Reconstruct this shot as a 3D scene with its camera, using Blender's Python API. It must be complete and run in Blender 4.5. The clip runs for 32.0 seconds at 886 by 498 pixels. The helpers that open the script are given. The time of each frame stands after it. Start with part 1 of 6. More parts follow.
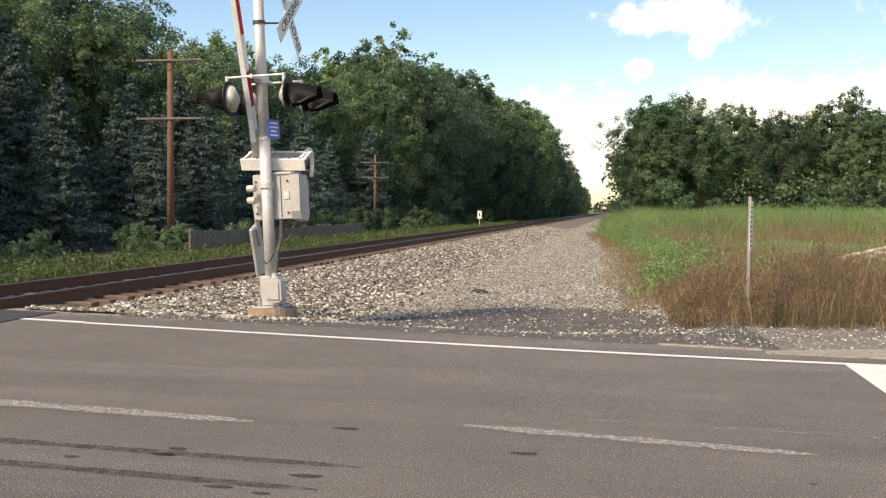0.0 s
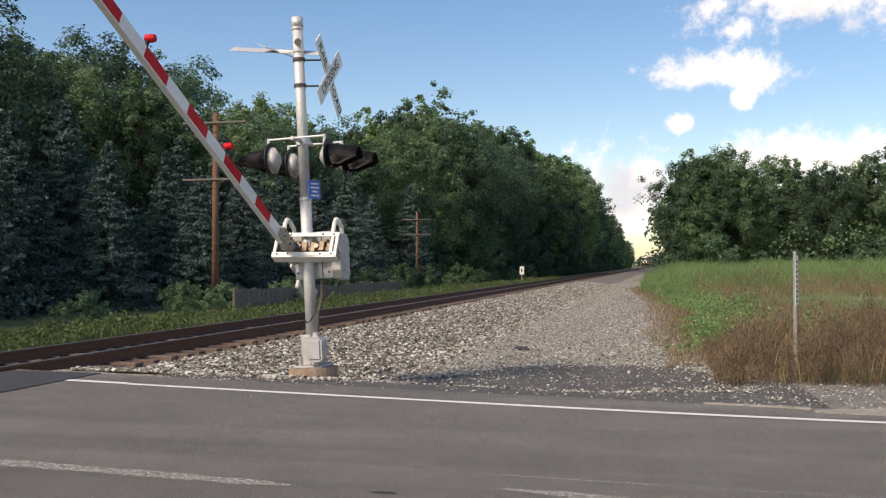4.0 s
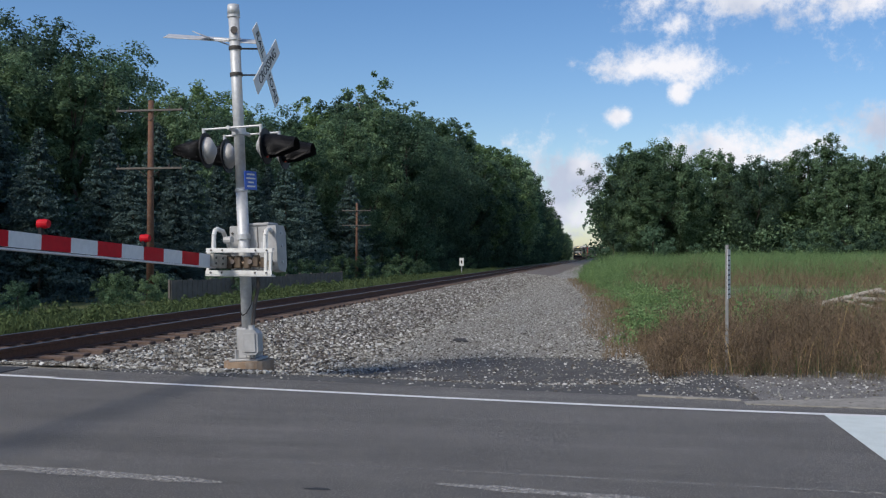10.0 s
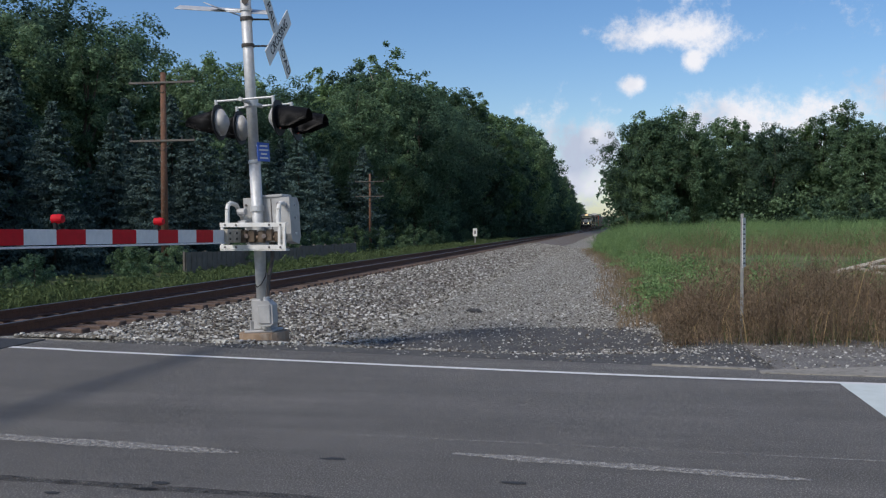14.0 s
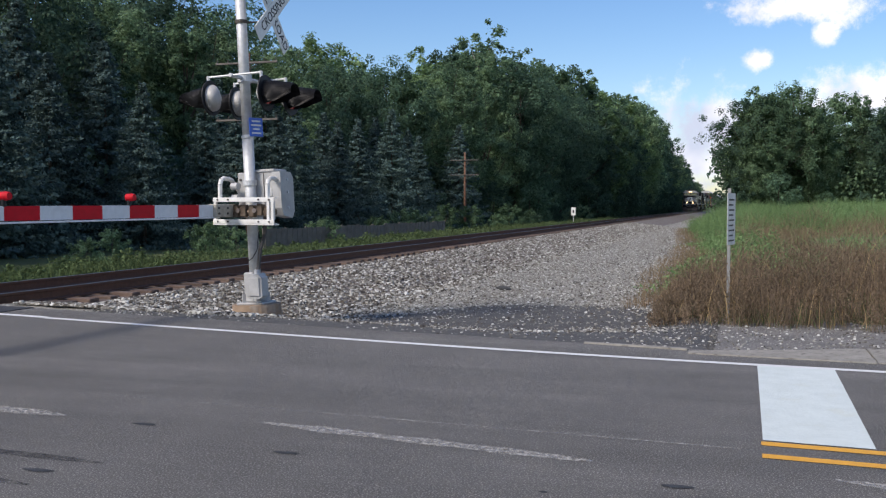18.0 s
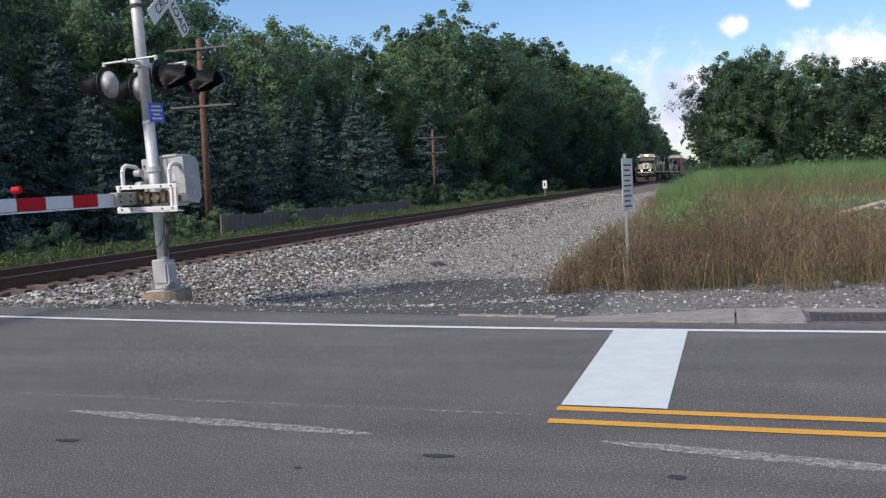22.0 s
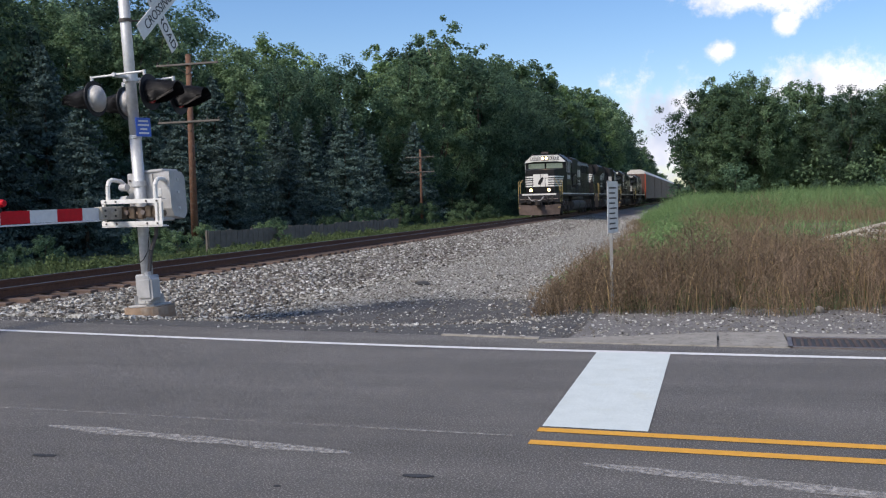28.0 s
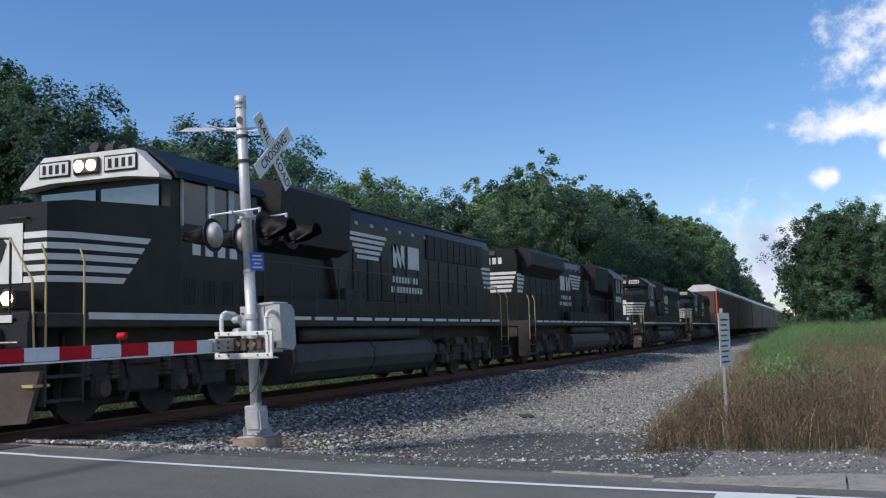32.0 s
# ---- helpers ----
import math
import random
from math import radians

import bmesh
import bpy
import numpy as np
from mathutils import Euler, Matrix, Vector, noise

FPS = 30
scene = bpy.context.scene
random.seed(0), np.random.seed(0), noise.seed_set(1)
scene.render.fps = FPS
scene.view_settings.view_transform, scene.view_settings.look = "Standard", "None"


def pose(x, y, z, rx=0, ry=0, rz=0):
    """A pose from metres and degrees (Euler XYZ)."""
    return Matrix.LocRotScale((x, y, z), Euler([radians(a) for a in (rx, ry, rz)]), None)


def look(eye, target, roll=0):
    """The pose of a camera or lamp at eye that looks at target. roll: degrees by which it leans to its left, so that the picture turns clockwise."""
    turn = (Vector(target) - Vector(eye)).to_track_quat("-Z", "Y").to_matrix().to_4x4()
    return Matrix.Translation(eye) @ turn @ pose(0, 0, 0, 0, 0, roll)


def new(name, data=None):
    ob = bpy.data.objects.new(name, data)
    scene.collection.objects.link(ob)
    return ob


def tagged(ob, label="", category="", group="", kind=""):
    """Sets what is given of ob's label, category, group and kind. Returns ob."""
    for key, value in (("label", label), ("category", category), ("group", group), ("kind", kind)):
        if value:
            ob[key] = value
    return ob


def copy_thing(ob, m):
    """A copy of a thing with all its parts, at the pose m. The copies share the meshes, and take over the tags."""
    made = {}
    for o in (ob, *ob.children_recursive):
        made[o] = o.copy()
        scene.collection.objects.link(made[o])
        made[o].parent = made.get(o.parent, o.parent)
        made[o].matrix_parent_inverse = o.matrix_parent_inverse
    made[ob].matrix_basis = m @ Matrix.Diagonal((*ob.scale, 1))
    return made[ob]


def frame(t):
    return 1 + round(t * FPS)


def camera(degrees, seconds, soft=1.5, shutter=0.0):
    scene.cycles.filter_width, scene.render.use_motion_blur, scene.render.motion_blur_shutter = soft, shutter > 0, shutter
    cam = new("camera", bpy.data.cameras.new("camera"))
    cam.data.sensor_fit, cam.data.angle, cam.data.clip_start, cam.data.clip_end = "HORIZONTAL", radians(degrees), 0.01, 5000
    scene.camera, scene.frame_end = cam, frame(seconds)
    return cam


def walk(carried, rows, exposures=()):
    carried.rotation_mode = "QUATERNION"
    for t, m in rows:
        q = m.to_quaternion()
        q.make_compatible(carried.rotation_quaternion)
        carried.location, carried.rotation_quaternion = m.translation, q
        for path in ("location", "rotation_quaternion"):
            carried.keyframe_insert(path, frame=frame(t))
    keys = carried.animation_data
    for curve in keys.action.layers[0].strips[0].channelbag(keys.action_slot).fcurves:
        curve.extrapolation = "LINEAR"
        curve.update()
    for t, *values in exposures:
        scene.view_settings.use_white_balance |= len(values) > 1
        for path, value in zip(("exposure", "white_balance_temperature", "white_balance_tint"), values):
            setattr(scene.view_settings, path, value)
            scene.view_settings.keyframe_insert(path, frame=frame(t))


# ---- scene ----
cam = camera(50.0, 32.0, soft=1.25)
PATH = [
    (0.0, (-2.881, -1.029, 1.361), (-4.731, 8.789, 0.936), 0.52),
    (0.5, (-2.894, -1.025, 1.353), (-4.827, 8.772, 0.831), 0.43),
    (1.0, (-2.896, -1.025, 1.358), (-4.929, 8.756, 0.903), -0.10),
    (1.5, (-2.893, -1.021, 1.356), (-5.054, 8.733, 0.917), -1.10),
    (2.0, (-2.861, -0.999, 1.368), (-5.047, 8.750, 0.930), -0.62),
    (2.5, (-2.864, -0.991, 1.364), (-5.267, 8.708, 0.976), 0.17),
    (3.0, (-2.852, -0.992, 1.377), (-5.287, 8.706, 1.210), -0.03),
    (3.5, (-2.854, -1.009, 1.385), (-5.200, 8.712, 1.395), -0.12),
    (5.5, (-2.825, -0.962, 1.401), (-4.908, 8.810, 1.815), 0.77),
    (6.0, (-2.832, -0.947, 1.402), (-4.439, 8.917, 1.751), 1.02),
    (6.5, (-2.836, -0.959, 1.401), (-4.403, 8.911, 1.761), 1.09),
    (7.0, (-2.835, -0.950, 1.411), (-4.302, 8.936, 1.754), 0.80),
    (7.5, (-2.835, -0.961, 1.410), (-4.548, 8.888, 1.660), 0.35),
    (8.0, (-2.834, -0.954, 1.407), (-4.596, 8.890, 1.473), 0.32),
    (8.5, (-2.829, -0.947, 1.409), (-4.543, 8.905, 1.426), 0.16),
    (9.0, (-2.834, -0.952, 1.403), (-4.524, 8.904, 1.498), 0.15),
    (9.5, (-2.833, -0.944, 1.408), (-4.526, 8.911, 1.529), 0.31),
    (10.0, (-2.827, -0.959, 1.408), (-4.503, 8.900, 1.477), 0.12),
    (10.5, (-2.834, -0.952, 1.409), (-4.460, 8.915, 1.457), -0.19),
    (11.0, (-2.829, -0.967, 1.410), (-4.429, 8.904, 1.499), 0.30),
    (11.5, (-2.832, -0.962, 1.417), (-4.425, 8.910, 1.442), 0.29),
    (12.0, (-2.821, -0.959, 1.415), (-4.408, 8.914, 1.375), -0.09),
    (12.5, (-2.829, -0.954, 1.413), (-4.473, 8.909, 1.313), -0.12),
    (13.0, (-2.824, -0.950, 1.409), (-4.587, 8.892, 1.248), 0.07),
    (13.5, (-2.833, -0.937, 1.409), (-4.680, 8.889, 1.222), -0.17),
    (14.0, (-2.833, -0.947, 1.409), (-4.647, 8.884, 1.168), -0.24),
    (14.5, (-2.865, -0.988, 1.401), (-4.566, 8.859, 1.008), 0.00),
    (16.5, (-2.236, -0.512, 1.362), (-2.601, 1.454, 1.347), -4.5),
    (17.0, (-1.813, -0.450, 1.336), (-2.233, 1.505, 1.292), -4.3),
    (17.5, (-1.430, -0.514, 1.354), (-1.974, 1.409, 1.272), -2.2),
    (18.0, (-1.055, -0.400, 1.340), (-1.653, 1.506, 1.249), 0.0),
    (18.5, (-0.613, -0.267, 1.253), (-3.350, 9.341, 0.813), -2.11),
    (19.0, (-0.380, -0.107, 1.238), (-2.739, 9.589, 0.584), -2.51),
    (19.5, (-0.208, 0.049, 1.254), (-2.489, 9.772, 0.742), -2.69),
    (20.0, (-0.025, 0.040, 1.265), (-2.417, 9.726, 0.591), -2.00),
    (20.5, (0.002, 0.023, 1.269), (-2.645, 9.636, 0.510), -2.97),
    (21.0, (-0.010, 0.012, 1.278), (-2.871, 9.569, 0.592), -3.41),
    (21.5, (-0.014, 0.005, 1.276), (-2.890, 9.556, 0.567), -2.84),
    (22.0, (-0.014, -0.000, 1.280), (-2.851, 9.564, 0.596), -2.49),
    (22.5, (-0.006, -0.006, 1.281), (-2.757, 9.588, 0.655), -2.48),
    (23.0, (0.000, -0.000, 1.277), (-2.688, 9.614, 0.688), -2.44),
    (23.5, (-0.000, 0.005, 1.280), (-2.638, 9.631, 0.673), -2.37),
    (24.0, (-0.001, -0.009, 1.282), (-2.707, 9.600, 0.698), -2.25),
    (24.5, (0.003, 0.007, 1.281), (-2.872, 9.568, 0.706), -2.58),
    (25.0, (-0.011, -0.009, 1.281), (-2.867, 9.555, 0.680), -2.22),
    (25.5, (0.000, 0.006, 1.282), (-2.739, 9.606, 0.703), -2.21),
    (27.5, (0.009, -0.010, 1.283), (-2.704, 9.601, 0.763), -1.70),
    (28.0, (0.001, -0.005, 1.281), (-2.693, 9.613, 0.796), -1.52),
    (28.5, (0.002, -0.015, 1.286), (-2.738, 9.590, 0.801), -1.34),
    (29.0, (-0.004, -0.003, 1.285), (-2.878, 9.565, 0.847), -1.37),
    (29.5, (-0.018, -0.002, 1.284), (-3.048, 9.521, 0.931), -1.26),
    (30.0, (-0.021, 0.006, 1.287), (-3.090, 9.518, 0.955), -0.75),
    (30.5, (-0.023, -0.021, 1.292), (-3.256, 9.439, 1.077), -0.78),
    (31.0, (-0.050, -0.063, 1.295), (-3.518, 9.315, 1.449), -1.14),
    (31.5, (-0.062, -0.055, 1.319), (-3.613, 9.271, 1.963), -1.61),
    (32.0, (-0.074, -0.054, 1.319), (-3.707, 9.219, 2.221), -1.54),
]
# ---- light ----
EXPO = [(0.0, 0.86, 8850, 15), (3.0, 0.76, 8850, 15), (3.5, 0.63, 8450, 15), (5.5, 0.06, 6750, 13), (8.0, -0.24, 6450, 12), (9.3, -0.22, 6420, 12), (10.0, -0.06, 6400, 12), (10.4, -0.04, 6400, 12), (11.0, 0.28, 6500, 14), (12.0, -0.22, 6350, 12), (13.0, -0.18, 6350, 12), (14.5, -0.1, 6350, 12), (17.0, 0.12, 6400, 13), (18.5, 0.3, 6550, 15), (23.0, 0.3, 6550, 15), (29.0, 0.26, 6500, 15), (30.5, 0.22, 6400, 14), (32.0, 0.12, 6200, 13)]
walk(cam, [(t, look(e, g, r)) for t, e, g, r in PATH], EXPO)
SUN_AZ, SUN_EL = radians(-143), radians(42)   # azimuth from +y towards +x
sun = new("sun", bpy.data.lights.new("sun", "SUN"))
sun.data.energy, sun.data.angle, sun.data.color = 3.2, radians(12), (1.0, 0.93, 0.82)
sun_dir = Vector((math.sin(SUN_AZ) * math.cos(SUN_EL), math.cos(SUN_AZ) * math.cos(SUN_EL), math.sin(SUN_EL)))
sun.matrix_world = look(sun_dir * 100, (0, 0, 0))

# clouds: (azimuth, elevation, half width, half height) in degrees; azimuth right of +y
CLOUDS = [(10.5, 15.6, 7.0, 2.6), (6.0, 16.5, 3.2, 1.8), (3.2, 11.0, 3.4, 1.1), (4.2, 9.6, 0.7, 0.6), (0.8, 8.2, 0.75, 0.5), (-3.0, 3.4, 2.4, 3.4), (-1.5, 4.9, 1.8, 1.8), (8.0, 5.8, 4.2, 1.6),
          (15.5, 6.8, 2.6, 1.5), (24, 13, 7, 3), (40, 10, 12, 4), (70, 20, 18, 7), (120, 25, 25, 8), (180, 18, 30, 9), (-75, 50, 12, 6)]


def make_world():
    w = bpy.data.worlds.new("sky")
    scene.world = w
    w.use_nodes = True
    nt = w.node_tree
    nd, lk = nt.nodes, nt.links
    nd.clear()
    out, bg = nd.new("ShaderNodeOutputWorld"), nd.new("ShaderNodeBackground")
    sky = nd.new("ShaderNodeTexSky")
    sky.sky_type, sky.sun_disc = "NISHITA", False
    sky.sun_elevation, sky.sun_rotation = SUN_EL, SUN_AZ
    sky.air_density, sky.dust_density, sky.ozone_density = 1.0, 0.6, 2.2
    tc = nd.new("ShaderNodeTexCoord")
    n1 = nd.new("ShaderNodeTexNoise")
    n1.inputs["Scale"].default_value, n1.inputs["Detail"].default_value, n1.inputs["Roughness"].default_value = 20, 10, 0.68
    lk.new(tc.outputs["Generated"], n1.inputs["Vector"])

    def math_node(op, a, b=None):
        m = nd.new("ShaderNodeMath")
        m.operation = op
        for i, v in enumerate((a, b)):
            if v is None:
                continue
            if isinstance(v, (int, float)):
                m.inputs[i].default_value = v
            else:
                lk.new(v, m.inputs[i])
        return m.outputs[0]

    def vec(op, a, b):
        m = nd.new("ShaderNodeVectorMath")
        m.operation = op
        lk.new(a, m.inputs[0])
        m.inputs[1].default_value = b
        return m

    best = None
    for az, el, hw, hh in CLOUDS:
        hw, hh = hw * 1.15, hh * 1.2
        a, e = radians(az), radians(el)
        d = Vector((math.sin(a) * math.cos(e), math.cos(a) * math.cos(e), math.sin(e)))
        r = Vector((math.cos(a), -math.sin(a), 0))
        u = r.cross(d)
        fwd = vec("DOT_PRODUCT", tc.outputs["Generated"], d).outputs["Value"]
        px = vec("DOT_PRODUCT", tc.outputs["Generated"], r / math.tan(radians(hw))).outputs["Value"]
        py = vec("DOT_PRODUCT", tc.outputs["Generated"], u / math.tan(radians(hh))).outputs["Value"]
        q = math_node("SQRT", math_node("ADD", math_node("MULTIPLY", px, px), math_node("MULTIPLY", py, py)))
        back = math_node("MULTIPLY", math_node("LESS_THAN", fwd, 0.0), 9.0)
        v = math_node("SUBTRACT", math_node("SUBTRACT", 1.0, q), back)
        best = v if best is None else math_node("MAXIMUM", best, v)
    rough = math_node("MULTIPLY", math_node("SUBTRACT", n1.outputs["Fac"], 0.5), 3.6)
    body = math_node("ADD", best, rough)
    ramp = nd.new("ShaderNodeMapRange")
    ramp.interpolation_type = "SMOOTHSTEP"
    ramp.inputs["From Min"].default_value, ramp.inputs["From Max"].default_value = -0.15, 0.85
    lk.new(body, ramp.inputs["Value"])
    n2 = nd.new("ShaderNodeTexNoise")
    n2.inputs["Scale"].default_value, n2.inputs["Detail"].default_value = 9, 4
    lk.new(tc.outputs["Generated"], n2.inputs["Vector"])
    shade = nd.new("ShaderNodeMix")
    shade.data_type = "RGBA"
    shade.inputs["A"].default_value, shade.inputs["B"].default_value = (4.3, 4.8, 5.8, 1), (7.6, 7.6, 7.8, 1)
    mr = nd.new("ShaderNodeMapRange")
    mr.inputs["From Min"].default_value, mr.inputs["From Max"].default_value = 0.38, 0.55
    lk.new(n2.outputs["Fac"], mr.inputs["Value"])
    lk.new(mr.outputs["Result"], shade.inputs["Factor"])
    mix = nd.new("ShaderNodeMix")
    mix.data_type = "RGBA"
    lk.new(ramp.outputs["Result"], mix.inputs["Factor"])
    hs = nd.new("ShaderNodeHueSaturation")
    hs.inputs["Saturation"].default_value, hs.inputs["Hue"].default_value = 1.25, 0.505
    lk.new(sky.outputs["Color"], hs.inputs["Color"])
    lk.new(hs.outputs["Color"], mix.inputs["A"])
    lk.new(shade.outputs["Result"], mix.inputs["B"])
    lk.new(mix.outputs["Result"], bg.inputs["Color"])
    bg.inputs["Strength"].default_value = 0.128
    lk.new(bg.outputs["Background"], out.inputs["Surface"])


make_world()


# ---- materials ----
def mat(name, c1, c2=None, rough=0.8, metal=0.0, scale=8.0, bump=0.0, bump_scale=None, detail=6, rand=0.0, island=0.0, spot=None, coord="Object", glow=0.0, trans=0.0, spec=0.5):
    """A procedural surface: two colours mixed by coarse and fine noise, relief, and variation from piece to piece."""
    m = bpy.data.materials.new(name)
    m.use_nodes = True
    nt = m.node_tree
    nd, lk = nt.nodes, nt.links
    b = nd["Principled BSDF"]
    c2 = c2 or tuple(v * 0.75 for v in c1)
    tc = nd.new("ShaderNodeTexCoord")
    n = nd.new("ShaderNodeTexNoise")
    n.inputs["Scale"].default_value, n.inputs["Detail"].default_value, n.inputs["Roughness"].default_value = scale, detail, 0.65
    lk.new(tc.outputs[coord], n.inputs["Vector"])
    mr = nd.new("ShaderNodeMapRange")
    mr.inputs["From Min"].default_value, mr.inputs["From Max"].default_value = 0.33, 0.67
    lk.new(n.outputs["Fac"], mr.inputs["Value"])
    mix = nd.new("ShaderNodeMix")
    mix.data_type = "RGBA"
    mix.inputs["A"].default_value, mix.inputs["B"].default_value = (*c1, 1), (*c2, 1)
    lk.new(mr.outputs["Result"], mix.inputs["Factor"])
    col = mix.outputs["Result"]
    if spot:
        sc, colour, lo, hi = spot
        n3 = nd.new("ShaderNodeTexNoise")
        n3.inputs["Scale"].default_value, n3.inputs["Detail"].default_value = sc, 5
        lk.new(tc.outputs[coord], n3.inputs["Vector"])
        m3 = nd.new("ShaderNodeMapRange")
        m3.inputs["From Min"].default_value, m3.inputs["From Max"].default_value = lo, hi
        lk.new(n3.outputs["Fac"], m3.inputs["Value"])
        x3 = nd.new("ShaderNodeMix")
        x3.data_type = "RGBA"
        lk.new(m3.outputs["Result"], x3.inputs["Factor"])
        lk.new(col, x3.inputs["A"])
        x3.inputs["B"].default_value = (*colour, 1)
        col = x3.outputs["Result"]
    for amt, kind in ((island, "island"), (rand, "object")):
        if not amt:
            continue
        h = nd.new("ShaderNodeHueSaturation")
        src = nd.new("ShaderNodeNewGeometry").outputs["Random Per Island"] if kind == "island" else nd.new("ShaderNodeObjectInfo").outputs["Random"]
        v = nd.new("ShaderNodeMapRange")
        v.inputs["To Min"].default_value, v.inputs["To Max"].default_value = 1 - amt, 1 + amt
        lk.new(src, v.inputs["Value"])
        lk.new(v.outputs["Result"], h.inputs["Value"])
        if kind == "object" and trans:
            hue = nd.new("ShaderNodeMapRange")
            hue.inputs["To Min"].default_value, hue.inputs["To Max"].default_value = 0.515, 0.485
            lk.new(src, hue.inputs["Value"])
            lk.new(hue.outputs["Result"], h.inputs["Hue"])
        lk.new(col, h.inputs["Color"])
        col = h.outputs["Color"]
    lk.new(col, b.inputs["Base Color"])
    b.inputs["Roughness"].default_value, b.inputs["Metallic"].default_value = rough, metal
    b.inputs["Specular IOR Level"].default_value = 0.08 if trans else spec
    if bump:
        n4 = nd.new("ShaderNodeTexNoise")
        n4.inputs["Scale"].default_value, n4.inputs["Detail"].default_value = bump_scale or scale * 6, 4
        lk.new(tc.outputs[coord], n4.inputs["Vector"])
        bp = nd.new("ShaderNodeBump")
        bp.inputs["Strength"].default_value, bp.inputs["Distance"].default_value = bump, 0.02
        lk.new(n4.outputs["Fac"], bp.inputs["Height"])
        lk.new(bp.outputs["Normal"], b.inputs["Normal"])
    if glow:
        b.inputs["Emission Color"].default_value, b.inputs["Emission Strength"].default_value = (*c1, 1), glow
    if trans:
        t = nd.new("ShaderNodeBsdfTranslucent")
        lk.new(col, t.inputs["Color"])
        ms = nd.new("ShaderNodeMixShader")
        ms.inputs["Fac"].default_value = trans
        lk.new(b.outputs["BSDF"], ms.inputs[1])
        lk.new(t.outputs["BSDF"], ms.inputs[2])
        lk.new(ms.outputs["Shader"], nd["Material Output"].inputs["Surface"])
    return m


def worn_paint(name, colour, lo, hi, scale=9.0):
    """Road paint that has gone in patches and shows the asphalt below."""
    m = mat(name, colour, tuple(c * 0.85 for c in colour), 0.75, scale=20, bump=0.2)
    nd, lk = m.node_tree.nodes, m.node_tree.links
    tc = nd.new("ShaderNodeTexCoord")
    n = nd.new("ShaderNodeTexNoise")
    n.inputs["Scale"].default_value, n.inputs["Detail"].default_value, n.inputs["Roughness"].default_value = scale, 8, 0.75
    lk.new(tc.outputs["Object"], n.inputs["Vector"])
    r = nd.new("ShaderNodeMapRange")
    r.inputs["From Min"].default_value, r.inputs["From Max"].default_value = lo, hi
    lk.new(n.outputs["Fac"], r.inputs["Value"])
    lk.new(r.outputs["Result"], nd["Principled BSDF"].inputs["Alpha"])
    return m


def tones(m, stops):
    """Give each loose piece a colour of its own out of a row of natural tones."""
    nd, lk = m.node_tree.nodes, m.node_tree.links
    ramp = nd.new("ShaderNodeValToRGB")
    el = ramp.color_ramp.elements
    while len(el) < len(stops):
        el.new(0.5)
    for e, (p, c) in zip(el, stops):
        e.position, e.color = p, (*c, 1)
    lk.new(nd.new("ShaderNodeNewGeometry").outputs["Random Per Island"], ramp.inputs["Fac"])
    lk.new(ramp.outputs["Color"], nd["Principled BSDF"].inputs["Base Color"])


M = {}
M["asphalt"] = mat("asphalt", (0.112, 0.106, 0.096), (0.158, 0.150, 0.137), 0.9, scale=1.0, detail=10, bump=0.9, bump_scale=240, spot=(100, (0.42, 0.40, 0.365), 0.52, 0.68))


def lane_wear(m):
    """Draw the coarse tone out along the lanes, and lay long pale and dark wheel tracks over it."""
    nd, lk = m.node_tree.nodes, m.node_tree.links
    tc, b = nd.new("ShaderNodeTexCoord"), nd["Principled BSDF"]
    mp = nd.new("ShaderNodeMapping")
    mp.inputs["Scale"].default_value, mp.inputs["Rotation"].default_value = (0.10, 1.6, 1.0), (0, 0, 0.09)
    lk.new(tc.outputs["Object"], mp.inputs["Vector"])
    n = nd.new("ShaderNodeTexNoise")
    n.inputs["Scale"].default_value, n.inputs["Detail"].default_value, n.inputs["Roughness"].default_value = 1.0, 8, 0.62
    lk.new(mp.outputs["Vector"], n.inputs["Vector"])
    r = nd.new("ShaderNodeMapRange")
    r.inputs["From Min"].default_value, r.inputs["From Max"].default_value = 0.3, 0.7
    r.inputs["To Min"].default_value, r.inputs["To Max"].default_value = 0.78, 1.24
    lk.new(n.outputs["Fac"], r.inputs["Value"])
    h = nd.new("ShaderNodeHueSaturation")
    lk.new(b.inputs["Base Color"].links[0].from_socket, h.inputs["Color"])
    lk.new(r.outputs["Result"], h.inputs["Value"])
    lk.new(h.outputs["Color"], b.inputs["Base Color"])


lane_wear(M["asphalt"])
M["asphalt_dark"] = mat("asphalt_tar", (0.03, 0.03, 0.03), (0.05, 0.05, 0.05), 0.7, scale=9, bump=0.3)
M["white_line"] = worn_paint("white_road_paint", (0.74, 0.74, 0.72), 0.26, 0.36)
M["white_bar"] = mat("fresh_white_road_paint", (0.64, 0.69, 0.65), (0.56, 0.61, 0.57), 0.6, scale=6, bump=0.2, spot=(3, (0.6, 0.62, 0.52), 0.6, 0.8))
M["yellow"] = worn_paint("yellow_road_paint", (0.72, 0.36, 0.04), 0.25, 0.36)
M["old_paint"] = worn_paint("worn_grey_paint", (0.48, 0.46, 0.42), 0.38, 0.66, 30.0)
M["tar"] = worn_paint("dark_rubber", (0.045, 0.043, 0.04), 0.30, 0.78, 9.0)
M["soil"] = mat("soil_and_low_grass", (0.10, 0.11, 0.035), (0.06, 0.09, 0.02), 0.95, scale=0.35, bump=0.8, bump_scale=9, spot=(0.12, (0.17, 0.14, 0.07), 0.5, 0.7))
M["gravel"] = mat("crushed_limestone", (0.265, 0.250, 0.208), (0.120, 0.113, 0.095), 0.92, scale=9, detail=9, bump=1.0, bump_scale=28, spot=(30, (0.50, 0.485, 0.435), 0.54, 0.62))
